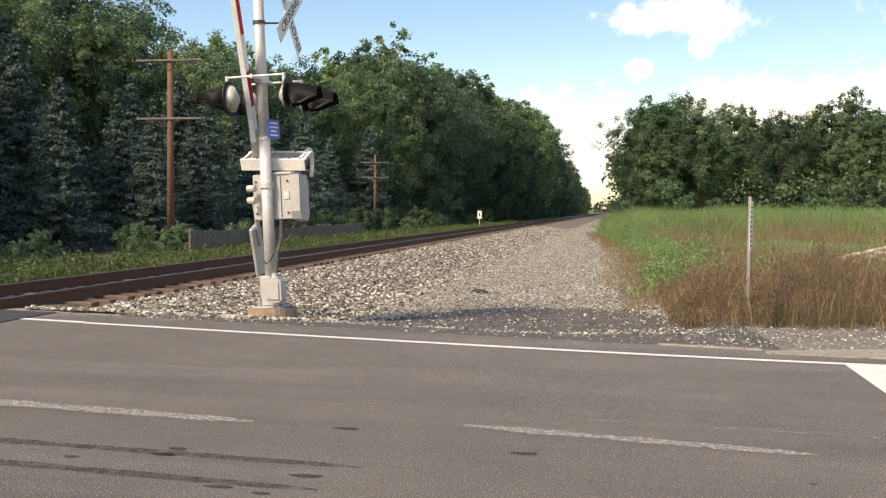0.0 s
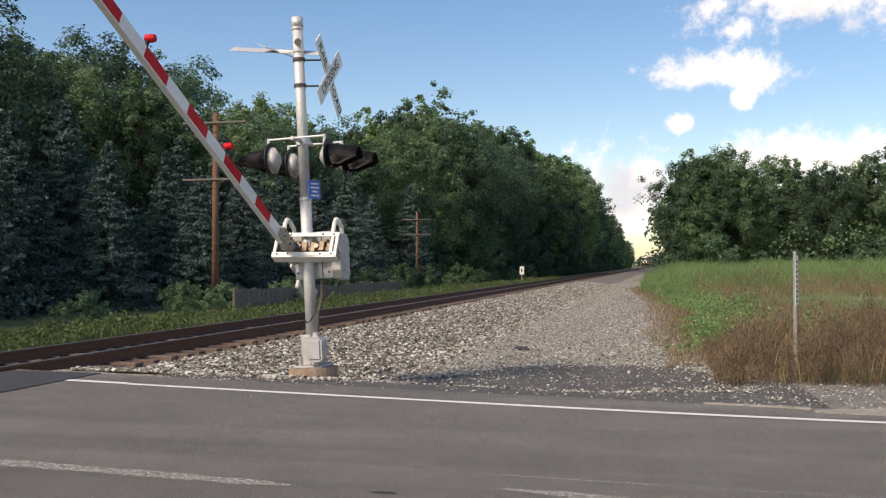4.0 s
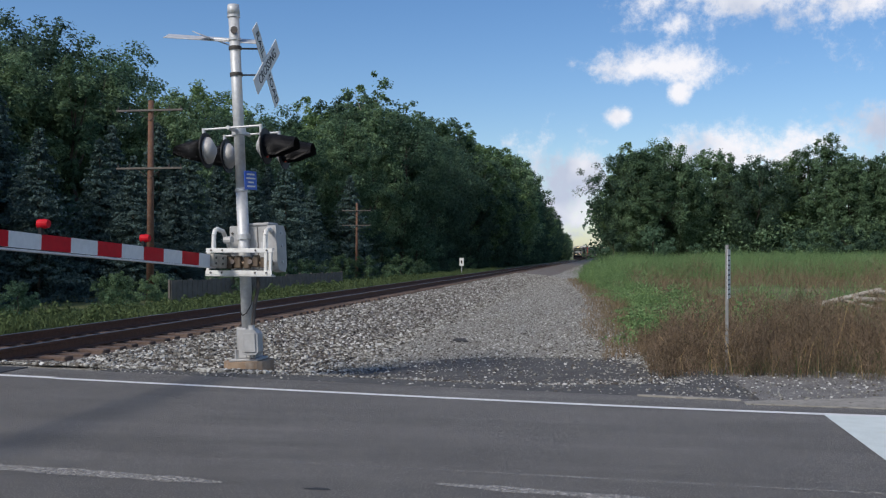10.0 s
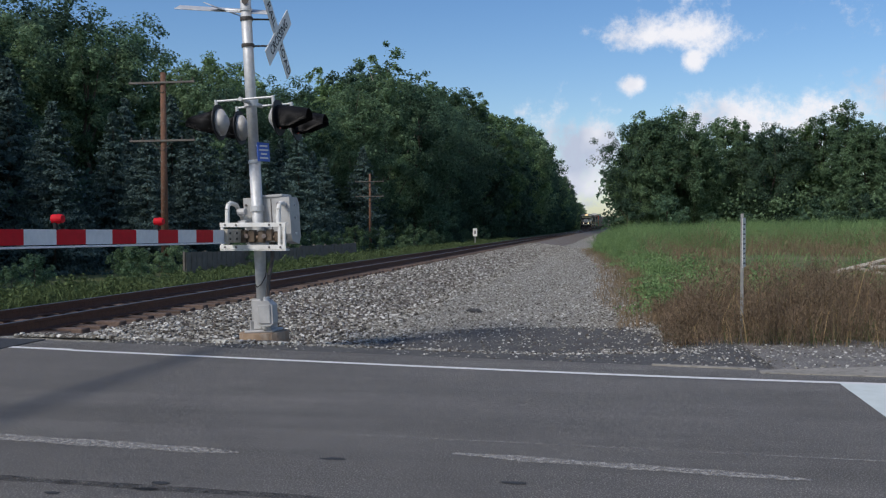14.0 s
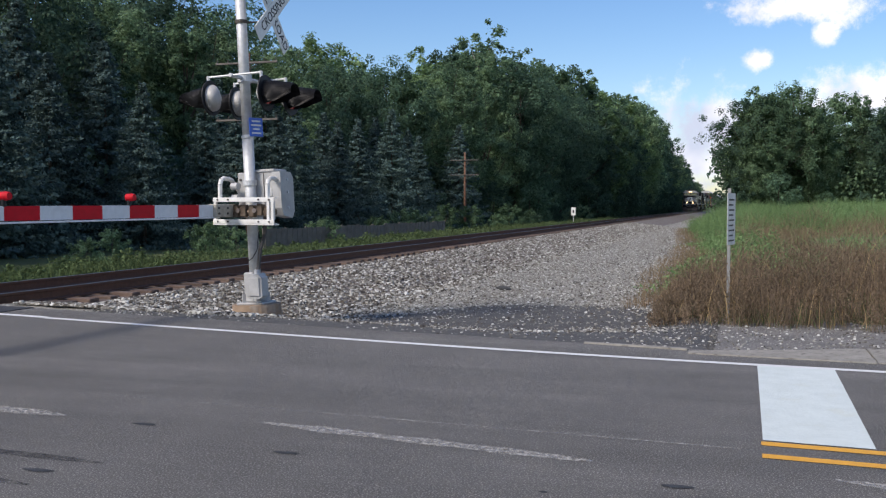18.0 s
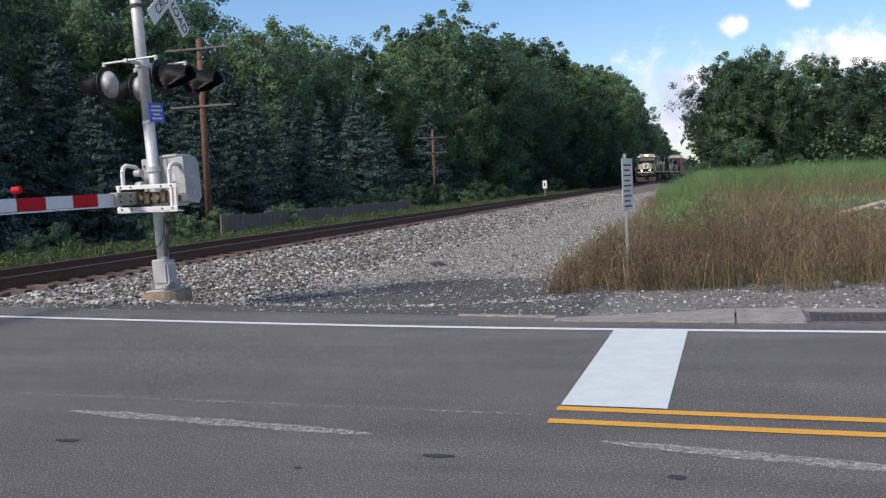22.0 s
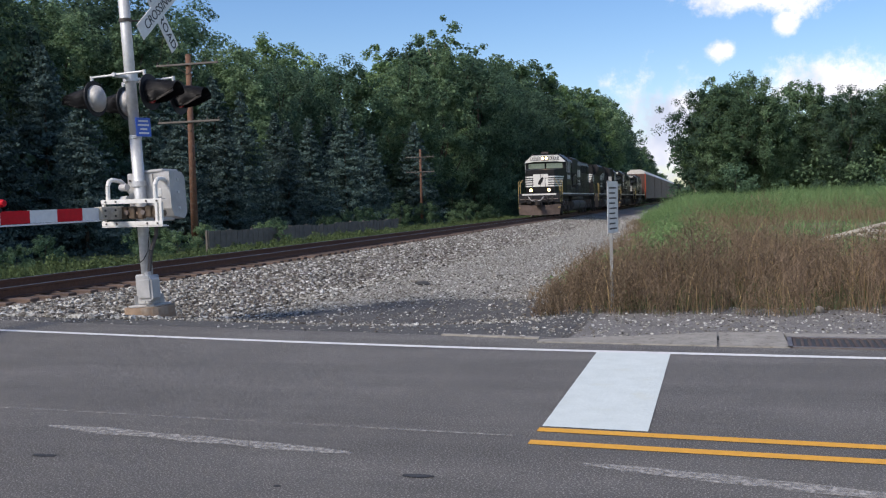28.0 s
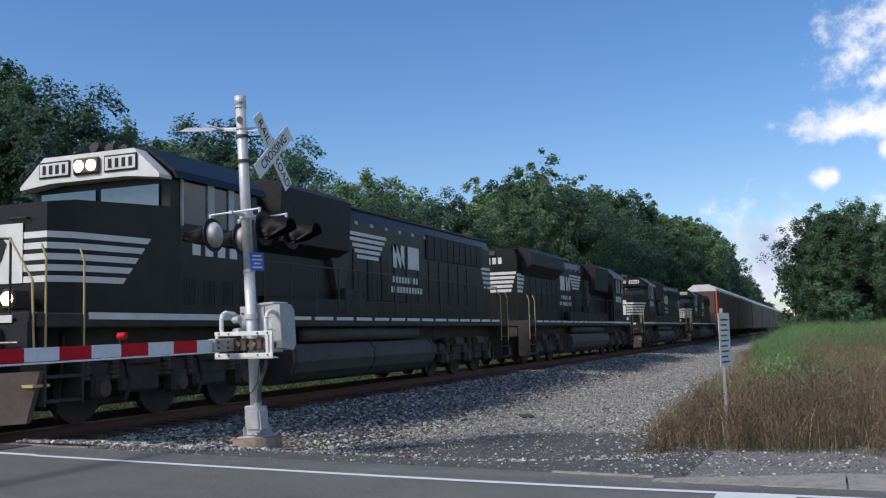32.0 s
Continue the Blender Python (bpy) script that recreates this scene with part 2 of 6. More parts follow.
M["gravel_grey"] = mat("fine_grey_gravel", (0.20, 0.19, 0.175), (0.13, 0.122, 0.11), 0.95, scale=1.6, bump=1.0, bump_scale=60, spot=(42, (0.38, 0.36, 0.33), 0.55, 0.70))
M["gravel_dark"] = mat("dark_millings", (0.060, 0.059, 0.058), (0.098, 0.096, 0.092), 0.95, scale=2.5, bump=1.0, bump_scale=45, spot=(30, (0.28, 0.27, 0.25), 0.62, 0.74))
M["ballast"] = mat("ballast_stone", (0.20, 0.18, 0.16), (0.10, 0.085, 0.075), 0.9, scale=7, bump=1.0, bump_scale=24, spot=(0.9, (0.13, 0.085, 0.06), 0.52, 0.75))
M["stone"] = mat("loose_stone", (0.40, 0.375, 0.34), (0.30, 0.27, 0.235), 0.9, scale=30)
tones(M["stone"], ((0.0, (0.035, 0.032, 0.03)), (0.25, (0.115, 0.098, 0.076)), (0.45, (0.195, 0.186, 0.160)), (0.65, (0.315, 0.302, 0.262)), (0.85, (0.45, 0.44, 0.395)), (1.0, (0.68, 0.67, 0.63))))
M["bed"] = mat("oily_ballast", (0.085, 0.058, 0.044), (0.15, 0.11, 0.085), 0.9, scale=9, bump=1.0, bump_scale=22)
M["foot"] = mat("rust_stained_concrete", (0.34, 0.25, 0.17), (0.25, 0.17, 0.11), 0.9, scale=4, bump=0.5, spot=(3, (0.42, 0.38, 0.32), 0.55, 0.75))
M["rail"] = mat("rusty_rail_steel", (0.085, 0.040, 0.028), (0.13, 0.062, 0.038), 0.8, 0.1, scale=12, bump=0.3)
M["railhead"] = mat("polished_rail_head", (0.34, 0.33, 0.33), (0.22, 0.21, 0.20), 0.42, 1.0, scale=6)
M["tie"] = mat("creosoted_tie", (0.07, 0.045, 0.035), (0.12, 0.085, 0.065), 0.9, scale=5, bump=0.6, rand=0.35)
M["concrete"] = mat("weathered_concrete", (0.325, 0.305, 0.265), (0.225, 0.21, 0.18), 0.92, scale=5, detail=9, bump=0.7, spot=(17, (0.15, 0.135, 0.11), 0.56, 0.70))
M["galv"] = mat("galvanised_steel", (0.60, 0.61, 0.61), (0.47, 0.48, 0.485), 0.5, 0.25, scale=14, bump=0.1)
M["postgrey"] = mat("dull_zinc_post", (0.27, 0.275, 0.27), (0.19, 0.19, 0.185), 0.6, 0.3, scale=9, bump=0.1)
M["alu"] = mat("painted_aluminium", (0.45, 0.45, 0.445), (0.34, 0.34, 0.335), 0.55, 0.1, scale=5, bump=0.1)
M["white"] = mat("white_paint", (0.78, 0.78, 0.75), (0.66, 0.65, 0.61), 0.5, scale=7, bump=0.1)
M["black"] = mat("matt_black_paint", (0.012, 0.012, 0.014), (0.02, 0.02, 0.022), 0.55, scale=7, spec=0.25)
M["redlens"] = mat("red_lens", (0.36, 0.012, 0.018), (0.26, 0.01, 0.012), 0.15, scale=30)
M["gatered"] = mat("red_reflective_sheet", (0.56, 0.006, 0.018), (0.46, 0.006, 0.014), 0.6, scale=12, spec=0.2)
M["gatewhite"] = mat("white_reflective_sheet", (0.72, 0.74, 0.76), (0.62, 0.64, 0.66), 0.4, scale=12)
M["blue"] = mat("blue_sign_sheet", (0.03, 0.10, 0.50), (0.04, 0.13, 0.55), 0.4, scale=12)
M["brass"] = mat("dirty_mechanism", (0.10, 0.07, 0.05), (0.18, 0.14, 0.10), 0.5, 0.6, scale=14)
M["pole"] = mat("weathered_pole_wood", (0.17, 0.085, 0.05), (0.11, 0.06, 0.04), 0.9, scale=4, bump=0.6, spot=(9, (0.20, 0.16, 0.13), 0.55, 0.75))
M["driftwood"] = mat("bleached_dead_wood", (0.46, 0.43, 0.36), (0.30, 0.27, 0.22), 0.9, scale=9, bump=0.5)
M["greywood"] = mat("grey_weathered_wood", (0.165, 0.152, 0.135), (0.11, 0.1, 0.09), 0.9, scale=3, bump=0.6)
M["bark"] = mat("bark", (0.10, 0.08, 0.06), (0.06, 0.05, 0.04), 0.95, scale=5, bump=0.9)
M["leaf"] = mat("leaf", (0.168, 0.258, 0.142), (0.112, 0.18, 0.1), 0.6, scale=0.3, island=0.45, rand=0.34, trans=0.48)
M["leaf2"] = mat("leaf_bright", (0.222, 0.325, 0.15), (0.155, 0.24, 0.108), 0.6, scale=0.3, island=0.45, rand=0.34, trans=0.48)
M["leaf3"] = mat("leaf_dark", (0.11, 0.18, 0.114), (0.074, 0.13, 0.084), 0.6, scale=0.3, island=0.45, rand=0.34, trans=0.45)
M["needle"] = mat("blue_spruce_needles", (0.105, 0.16, 0.148), (0.066, 0.106, 0.096), 0.7, scale=0.8, island=0.4, rand=0.2, trans=0.25)
M["grass"] = mat("green_grass", (0.218, 0.33, 0.138), (0.135, 0.218, 0.088), 0.8, scale=0.25, island=0.35, trans=0.3)
M["drygrass"] = mat("dry_grass", (0.27, 0.195, 0.13), (0.19, 0.155, 0.09), 0.85, scale=0.3, island=0.35, trans=0.25)
# about half as bright as the meadow grass: its shade is in the colour
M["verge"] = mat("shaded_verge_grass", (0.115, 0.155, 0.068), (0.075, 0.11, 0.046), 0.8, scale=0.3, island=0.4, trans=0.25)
M["weed"] = mat("dry_brown_weeds", (0.258, 0.186, 0.128), (0.15, 0.116, 0.078), 0.85, scale=0.8, island=0.45, trans=0.2)
M["straw"] = mat("straw", (0.42, 0.31, 0.16), (0.33, 0.24, 0.12), 0.85, scale=2, island=0.35, trans=0.2)
M["loco"] = mat("black_locomotive_paint", (0.010, 0.0100, 0.0105), (0.017, 0.0165, 0.0165), 0.40, scale=2, bump=0.08, spec=0.25, spot=(1.3, (0.035, 0.032, 0.03), 0.6, 0.9))
M["under"] = mat("grimy_underframe", (0.03, 0.026, 0.023), (0.055, 0.046, 0.04), 0.85, scale=3, bump=0.3)
M["plow"] = mat("dusty_steel_plow", (0.10, 0.072, 0.058), (0.055, 0.040, 0.033), 0.85, scale=3, bump=0.3)
M["tank"] = mat("dusty_tank", (0.075, 0.066, 0.06), (0.05, 0.045, 0.04), 0.7, scale=2, bump=0.15)
M["locowhite"] = mat("white_locomotive_paint", (0.70, 0.70, 0.67), (0.58, 0.57, 0.53), 0.5, scale=3, bump=0.05)
M["rail_yellow"] = mat("yellow_handrail_paint", (0.52, 0.4, 0.16), (0.42, 0.31, 0.12), 0.5, scale=6)
M["glass"] = mat("cab_glass", (0.16, 0.20, 0.21), (0.12, 0.15, 0.16), 0.06, 0.75, scale=2)
M["darkglass"] = mat("dark_side_glass", (0.018, 0.02, 0.022), (0.03, 0.032, 0.034), 0.12, scale=2)
M["lamp"] = mat("lit_headlight", (1.0, 0.60, 0.24), (1.0, 0.55, 0.22), 0.3, scale=3, glow=9)
M["steel"] = mat("worn_steel", (0.25, 0.22, 0.20), (0.16, 0.13, 0.12), 0.5, 0.7, scale=6)
M["rack"] = mat("brown_rack_paint", (0.105, 0.052, 0.042), (0.075, 0.04, 0.033), 0.7, scale=1.2, bump=0.2, spot=(0.6, (0.08, 0.05, 0.04), 0.5, 0.75))
M["rackroof"] = mat("pale_roof_sheet", (0.66, 0.66, 0.63), (0.55, 0.54, 0.51), 0.6, scale=1.5, bump=0.1)
M["orange"] = mat("orange_red_end_paint", (0.55, 0.09, 0.03), (0.45, 0.08, 0.03), 0.6, scale=2)


# ---- mesh helpers ----
def to_ob(name, bm, material, parent=None, label="", smooth=False):
    me = bpy.data.meshes.new(name)
    if isinstance(bm, tuple):
        me.from_pydata(*bm)
    else:
        bm.normal_update()
        bm.to_mesh(me)
        bm.free()
    if smooth:
        me.polygons.foreach_set("use_smooth", [True] * len(me.polygons))
    me.materials.append(M[material])
    ob = new(name, me)
    if parent is not None:
        ob.parent = parent
    if label:
        ob["label"] = label
    return ob


def part(name, bm, material, parent, label="", smooth=False):
    return to_ob(name, bm, material, parent, label, smooth)


def thing(name, m, label, category, group="", kind=""):
    e = new(name)
    e.matrix_world = m
    return tagged(e, label, category, group, kind)


def box(bm, x0, x1, y0, y1, z0, z1, bevel=0.0, taper=None):
    """A block; taper = (dx, dy) by which the top is drawn in on each side."""
    tx, ty = taper or (0, 0)
    co = [(x0, y0, z0), (x1, y0, z0), (x1, y1, z0), (x0, y1, z0), (x0 + tx, y0 + ty, z1), (x1 - tx, y0 + ty, z1), (x1 - tx, y1 - ty, z1), (x0 + tx, y1 - ty, z1)]
    v = [bm.verts.new(c) for c in co]
    fs = [bm.faces.new([v[i] for i in q]) for q in ((3, 2, 1, 0), (4, 5, 6, 7), (0, 1, 5, 4), (1, 2, 6, 5), (2, 3, 7, 6), (3, 0, 4, 7))]
    if bevel:
        bmesh.ops.bevel(bm, geom=list({e for f in fs for e in f.edges}), offset=bevel, segments=1, affect="EDGES")
    return bm


def rod(bm, p0, p1, r0, r1=None, n=10, caps=True):
    """A tapered round bar from p0 to p1."""
    p0, p1, r1 = Vector(p0), Vector(p1), r0 if r1 is None else r1
    d = (p1 - p0).normalized()
    a = d.cross(Vector((0, 0, 1)) if abs(d.z) < 0.9 else Vector((1, 0, 0))).normalized()
    b = d.cross(a)
    rings = []
    for p, r in ((p0, r0), (p1, r1)):
        rings.append([bm.verts.new(p + a * (r * math.cos(6.2832 * i / n)) + b * (r * math.sin(6.2832 * i / n))) for i in range(n)])
    for i in range(n):
        bm.faces.new((rings[0][i], rings[0][(i + 1) % n], rings[1][(i + 1) % n], rings[1][i]))
    if caps:
        bm.faces.new(rings[0][::-1])
        bm.faces.new(rings[1])
    return bm


def pipe(bm, pts, r, n=8):
    for a, b in zip(pts, pts[1:]):
        rod(bm, a, b, r, r, n)
    return bm


def prism(bm, outline, axis, a, b):
    """An outline of (u, v) drawn out along an axis from a to b."""
    def put(u, v, w):
        return {"x": (w, u, v), "y": (u, w, v), "z": (u, v, w)}[axis]
    lo = [bm.verts.new(put(u, v, a)) for u, v in outline]
    hi = [bm.verts.new(put(u, v, b)) for u, v in outline]
    n = len(outline)
    for i in range(n):
        bm.faces.new((lo[i], lo[(i + 1) % n], hi[(i + 1) % n], hi[i]))
    bm.faces.new(lo[::-1])
    bm.faces.new(hi)
    bmesh.ops.recalc_face_normals(bm, faces=bm.faces[:])
    return bm


def BM():
    return bmesh.new()


# ---- ground ----
def fog_y(x):
    """The far edge line of the road."""
    return 7.97 - 0.095 * (x + 1) + 0.055 * (math.sqrt((x + 2.5) ** 2 + 4) - 2.5)


TRACK_X, RAIL_Z, NEAR_RAIL = -12.05, 0.06, -11.33


def smooth(a, b, v):
    k = min(1.0, max(0.0, (v - a) / (b - a)))
    return k * k * (3 - 2 * k)


def ground_z(x, y):
    """Height of the ground."""
    d = y - fog_y(x) - 0.9
    z = -0.06 - 0.44 * smooth(0.0, 4.2, d) * (1 - 0.72 * smooth(-4.2, -1.2, x) * (1 - 0.5 * smooth(16, 60, y)))
    z += 0.25 * smooth(1.0, 12.0, x + 1.0) * smooth(20, 60, y)
    left = smooth(-15.0, -22.0, x)
    z -= 0.25 * left
    if d < 0.5:
        z = -0.06
    far = math.hypot(x, y)
    return z + 0.05 * noise.noise((x * 0.25, y * 0.25, 0)) * smooth(1, 4, d) + 1.0 * smooth(200, 900, far) * noise.noise((x * 0.006, y * 0.006, 3))
def axis_steps(spans):
    out = []
    for a, b, s in spans:
        out += list(np.arange(a, b, s))
    return out + [spans[-1][1]]


def sheet(xs, ys, fn):
    v = [(x, y, fn(x, y)) for y in ys for x in xs]
    w = len(xs)
    f = [(j * w + i, j * w + i + 1, (j + 1) * w + i + 1, (j + 1) * w + i) for j in range(len(ys) - 1) for i in range(w - 1)]
    return v, [], f


xs = axis_steps([(-2400, -200, 200), (-200, -40, 8), (-40, 30, 1.0), (30, 200, 8), (200, 2400, 200)])
ys = axis_steps([(-1200, -100, 100), (-100, 0, 10), (0, 60, 0.8), (60, 300, 8), (300, 3600, 150)])
tagged(to_ob("ground", sheet(xs, ys, lambda x, y: ground_z(x, y) - 0.02), "soil", smooth=True), "rough ground of soil and low grass", "ground", kind="structure")

# the road: a slab that follows the edge line
road_x = axis_steps([(-160, -20, 5), (-20, 12, 0.5), (12, 160, 5)])


def strip(x_list, near, far, z):
    v = [(x, fog_y(x) + o, z(x) if callable(z) else z) for x in x_list for o in (near, far)]
    f = [(2 * i, 2 * i + 2, 2 * i + 3, 2 * i + 1) for i in range(len(x_list) - 1)]
    return v, [], f


def slab(x_list, near, far, top, thick):
    v, f, n = [], [], len(x_list)
    for x in x_list:
        for o, dz in ((near, 0), (far, 0), (far, -thick), (near, -thick)):
            v.append((x, fog_y(x) + o + 0.05 * noise.noise((x * 1.7, o, 0)) * (o > 0), top + dz))
    for i in range(n - 1):
        a, b = 4 * i, 4 * i + 4
        for k in range(4):
            f.append((a + k, b + k, b + (k + 1) % 4, a + (k + 1) % 4))
    return v, [], f


tagged(to_ob("road", slab(road_x, -6.4, 0.75, 0.0, 0.3), "asphalt"), "grey worn asphalt two-lane road", "road", kind="structure")


def seg(x0, x1, step=0.5):
    n = max(2, int(abs(x1 - x0) / step) + 1)
    return [x0 + (x1 - x0) * i / (n - 1) for i in range(n)]


def mark(name, x0, x1, near, far, material, label):
    return tagged(to_ob(name, strip(seg(x0, x1), near, far, 0.004), material), label, "road marking", kind="structure")


mark("edge_line", -9.0, 60, -0.05, 0.05, "white_line", "thin white painted edge line on asphalt")
mark("edge_line", -40, -9.02, -0.02, 0.10, "white_line", "wider white painted edge line by the crossing")
mark("centre_line", -0.93, 50, -2.82, -2.73, "yellow", "yellow painted centre line on asphalt")
mark("centre_line", -0.93, 50, -3.10, -3.01, "yellow", "yellow painted centre line on asphalt")


def streak(name, p0, p1, width, material, label):
    """A straight worn mark between two places on the road, its edges a little uneven."""
    p0, p1 = Vector((*p0, 0.004)), Vector((*p1, 0.004))
    d = (p1 - p0).normalized()
    side = Vector((-d.y, d.x, 0)) * width * 0.5
    n = max(4, int((p1 - p0).length / 0.12))
    v = []
    for i in range(n + 1):
        c = p0.lerp(p1, i / n)
        w = min(1.0, i / 3 + 0.25, (n - i) / 3 + 0.25) * (1 + 0.5 * noise.noise((c.x * 4, c.y * 4, width)))
        v += [c - side * w, c + side * w]
    f = [(2 * i, 2 * i + 2, 2 * i + 3, 2 * i + 1) for i in range(n)]
    return tagged(to_ob(name, ([tuple(p) for p in v], [], f), material), label, "road marking", kind="structure")


streak("old_line", (-10.0, 5.04), (-5.15, 4.61), 0.16, "old_paint", "worn ghost of an old painted line")
streak("old_line", (-3.85, 4.81), (-1.78, 4.53), 0.12, "old_paint", "worn ghost of an old painted line")
streak("old_line", (-0.6, 4.54), (1.6, 4.08), 0.12, "old_paint", "worn ghost of an old painted line")
streak("road_joint", (-5.4, 5.27), (-0.9, 5.02), 0.022, "old_paint", "thin worn ghost line along a joint")
streak("skid_mark", (-11.0, 4.06), (-4.2, 3.73), 0.09, "tar", "dark tyre skid mark on asphalt")
streak("skid_mark", (-11.0, 3.74), (-4.3, 3.30), 0.08, "tar", "dark tyre skid mark on asphalt")
# stop bar
bar = ([(-0.91, fog_y(-0.91) - 0.05, 0.005), (-0.31, fog_y(-0.31) - 0.05, 0.005), (-0.33, fog_y(-0.33) - 2.70, 0.005), (-0.92, fog_y(-0.92) - 2.70, 0.005)], [], [(3, 2, 1, 0)])
tagged(to_ob("stop_bar", bar, "white_bar"), "fresh white painted stop bar across one lane", "road marking", kind="structure")
rng = random.Random(5)
for i in range(16):
    bm = BM()
    x, o, a, b = rng.uniform(-6, 1.5), rng.uniform(-5.2, -3.3), rng.uniform(0.02, 0.09), rng.uniform(0.01, 0.03)
    vs = [bm.verts.new((x + a * math.cos(k * 0.628) * rng.uniform(0.7, 1.2), fog_y(x) + o + b * math.sin(k * 0.628), 0.004)) for k in range(10)]
    bm.faces.new(vs)
    tagged(to_ob("tar_spot", bm, "asphalt_dark"), "small dark tar spot on asphalt", "road marking", kind="structure")

# gravel lot between track and field, dark strip by the road
def lot_edge(y):
    """The right edge of the gravel."""
    return -1.9 - 0.6 * smooth(14, 24, y) - 2.4 * smooth(28, 80, y) - 3.0 * smooth(80, 260, y) + 0.35 * noise.noise((0, y * 0.35, 2))


def millings(x, y, soft):
    """1 inside the dark patch by the road mouth, 0 outside, with a ragged edge."""
    far = np.interp(x, (-9.0, -7.3, -7.0, -6.5, -5.6, -4.6, -3.6, -2.8, -2.2, -1.7, -1.0, 9.0), (10.1, 10.6, 12.3, 14.6, 16.0, 16.8, 16.6, 15.0, 13.4, 12.8, 12.5, 12.5))
    far += 0.55 * noise.noise((x * 0.8, y * 0.5, 7)) + 0.35 * noise.noise((x * 3.1, y * 2.0, 7)) + 0.18 * noise.noise((x * 9, y * 6, 7))
    return smooth(-soft, soft, far - y)


def gravel_sheet(y0, y1, lift, right, step):
    v, f = [], []
    ys2 = axis_steps([(y0, min(y1, 60), step), (min(y1, 60), y1, 6)]) if y1 > 60 else axis_steps([(y0, y1, step)])
    n = 26
    for y in ys2:
        r = right(y)
        for i in range(n):
            x = -11.0 + (r + 11.0) * i / (n - 1)
            yy = max(y, fog_y(x) + 0.70)
            v.append((x, yy, ground_z(x, yy) + lift - (0.09 if i == n - 1 else 0.02 if i == n - 2 else 0.0) - 0.03 * millings(x, yy, 0.8) + 0.012 * noise.noise((x * 1.3, yy * 1.3, 5)) * smooth(0.9, 2.5, yy - fog_y(x))))
    for j in range(len(ys2) - 1):
        for i in range(n - 1):
            f.append((j * n + i, j * n + i + 1, (j + 1) * n + i + 1, (j + 1) * n + i))
    return v, [], f


tagged(to_ob("gravel_lot", gravel_sheet(9.0, 420, 0.02, lot_edge, 0.5), "gravel", smooth=True), "pale crushed gravel access strip beside the track", "gravel", kind="structure")


def dark_patch(x0, x1, y1, step):
    nx, ny = int((x1 - x0) / step), int((y1 - 8.2) / step)
    v = [(x0 + i * step, 8.2 + j * step) for j in range(ny + 1) for i in range(nx + 1)]
    f = []
    for j in range(ny):
        for i in range(nx):
            x, y = v[j * (nx + 1) + i]
            if y > fog_y(x) + 0.62 and millings(x, y, 0.01) > 0.5:
                k = j * (nx + 1) + i
                f.append((k, k + 1, k + nx + 2, k + nx + 1))
    v = [(x, y, ground_z(x, y) + 0.022 + 0.012 * noise.noise((x * 5, y * 5, 2))) for x, y in v]
    return v, [], f


tagged(to_ob("dark_shoulder", dark_patch(-9.2, -1.2, 18.0, 0.08), "gravel_dark", smooth=True), "dark asphalt millings strewn with stones", "gravel", kind="structure")
tagged(to_ob("grey_shoulder", dark_patch(-1.36, 9.04, 13.6, 0.08), "gravel_grey", smooth=True), "fine grey gravel shoulder beside the road", "gravel", kind="structure")


# ---- track ----
def ballast_profile(y):
    w = 0.06 * noise.noise((y * 0.8, 0, 1))
    return [(-17.6, -0.72), (-15.4 + w, -0.30), (-14.2, -0.19), (-12.77, -0.22), (-11.33, -0.22), (-10.45, -0.19), (-9.6 + w, -0.24), (-8.2 + w, -0.40), (-7.0 + w, -0.56)]


def ballast_mesh():
    ys2 = axis_steps([(10.3, 60, 0.4), (60, 200, 3), (200, 1200, 40)])
    v, f = [], []
    n = len(ballast_profile(0))
    for y in ys2:
        for x, z in ballast_profile(y):
            if y < 16 and x > -10.5:
                z += 0.04 * (1 - smooth(10.3, 16, y)) * smooth(-10.5, -9, x)
            v.append((x, y, z + 0.03 * noise.noise((x * 2.2, y * 2.2, 0))))
    for j in range(len(ys2) - 1):
        for i in range(n - 1):
            f.append((j * n + i, j * n + i + 1, (j + 1) * n + i + 1, (j + 1) * n + i))
    return v, [], f


tagged(to_ob("ballast_bed", ballast_mesh(), "ballast", smooth=True), "grey-brown stone ballast bed of the railway", "ballast", kind="structure")


bed_ys = axis_steps([(10.4, 60, 0.5), (60, 1200, 12)])
v_bed = [(x, y, -0.175 + 0.02 * noise.noise((x * 3, y * 3, 2)) - 0.10 * (x > -10.5 or x < -13.7)) for y in bed_ys for x in (-13.9, -13.5, -12.9, -12.1, -11.3, -10.9, -10.6, -10.4)]
f_bed = [(j * 8 + i, j * 8 + i + 1, (j + 1) * 8 + i + 1, (j + 1) * 8 + i) for j in range(len(bed_ys) - 1) for i in range(7)]
tagged(to_ob("track_bed", (v_bed, [], f_bed), "bed", smooth=True), "dark oily stone bed between the rails", "ballast", kind="structure")


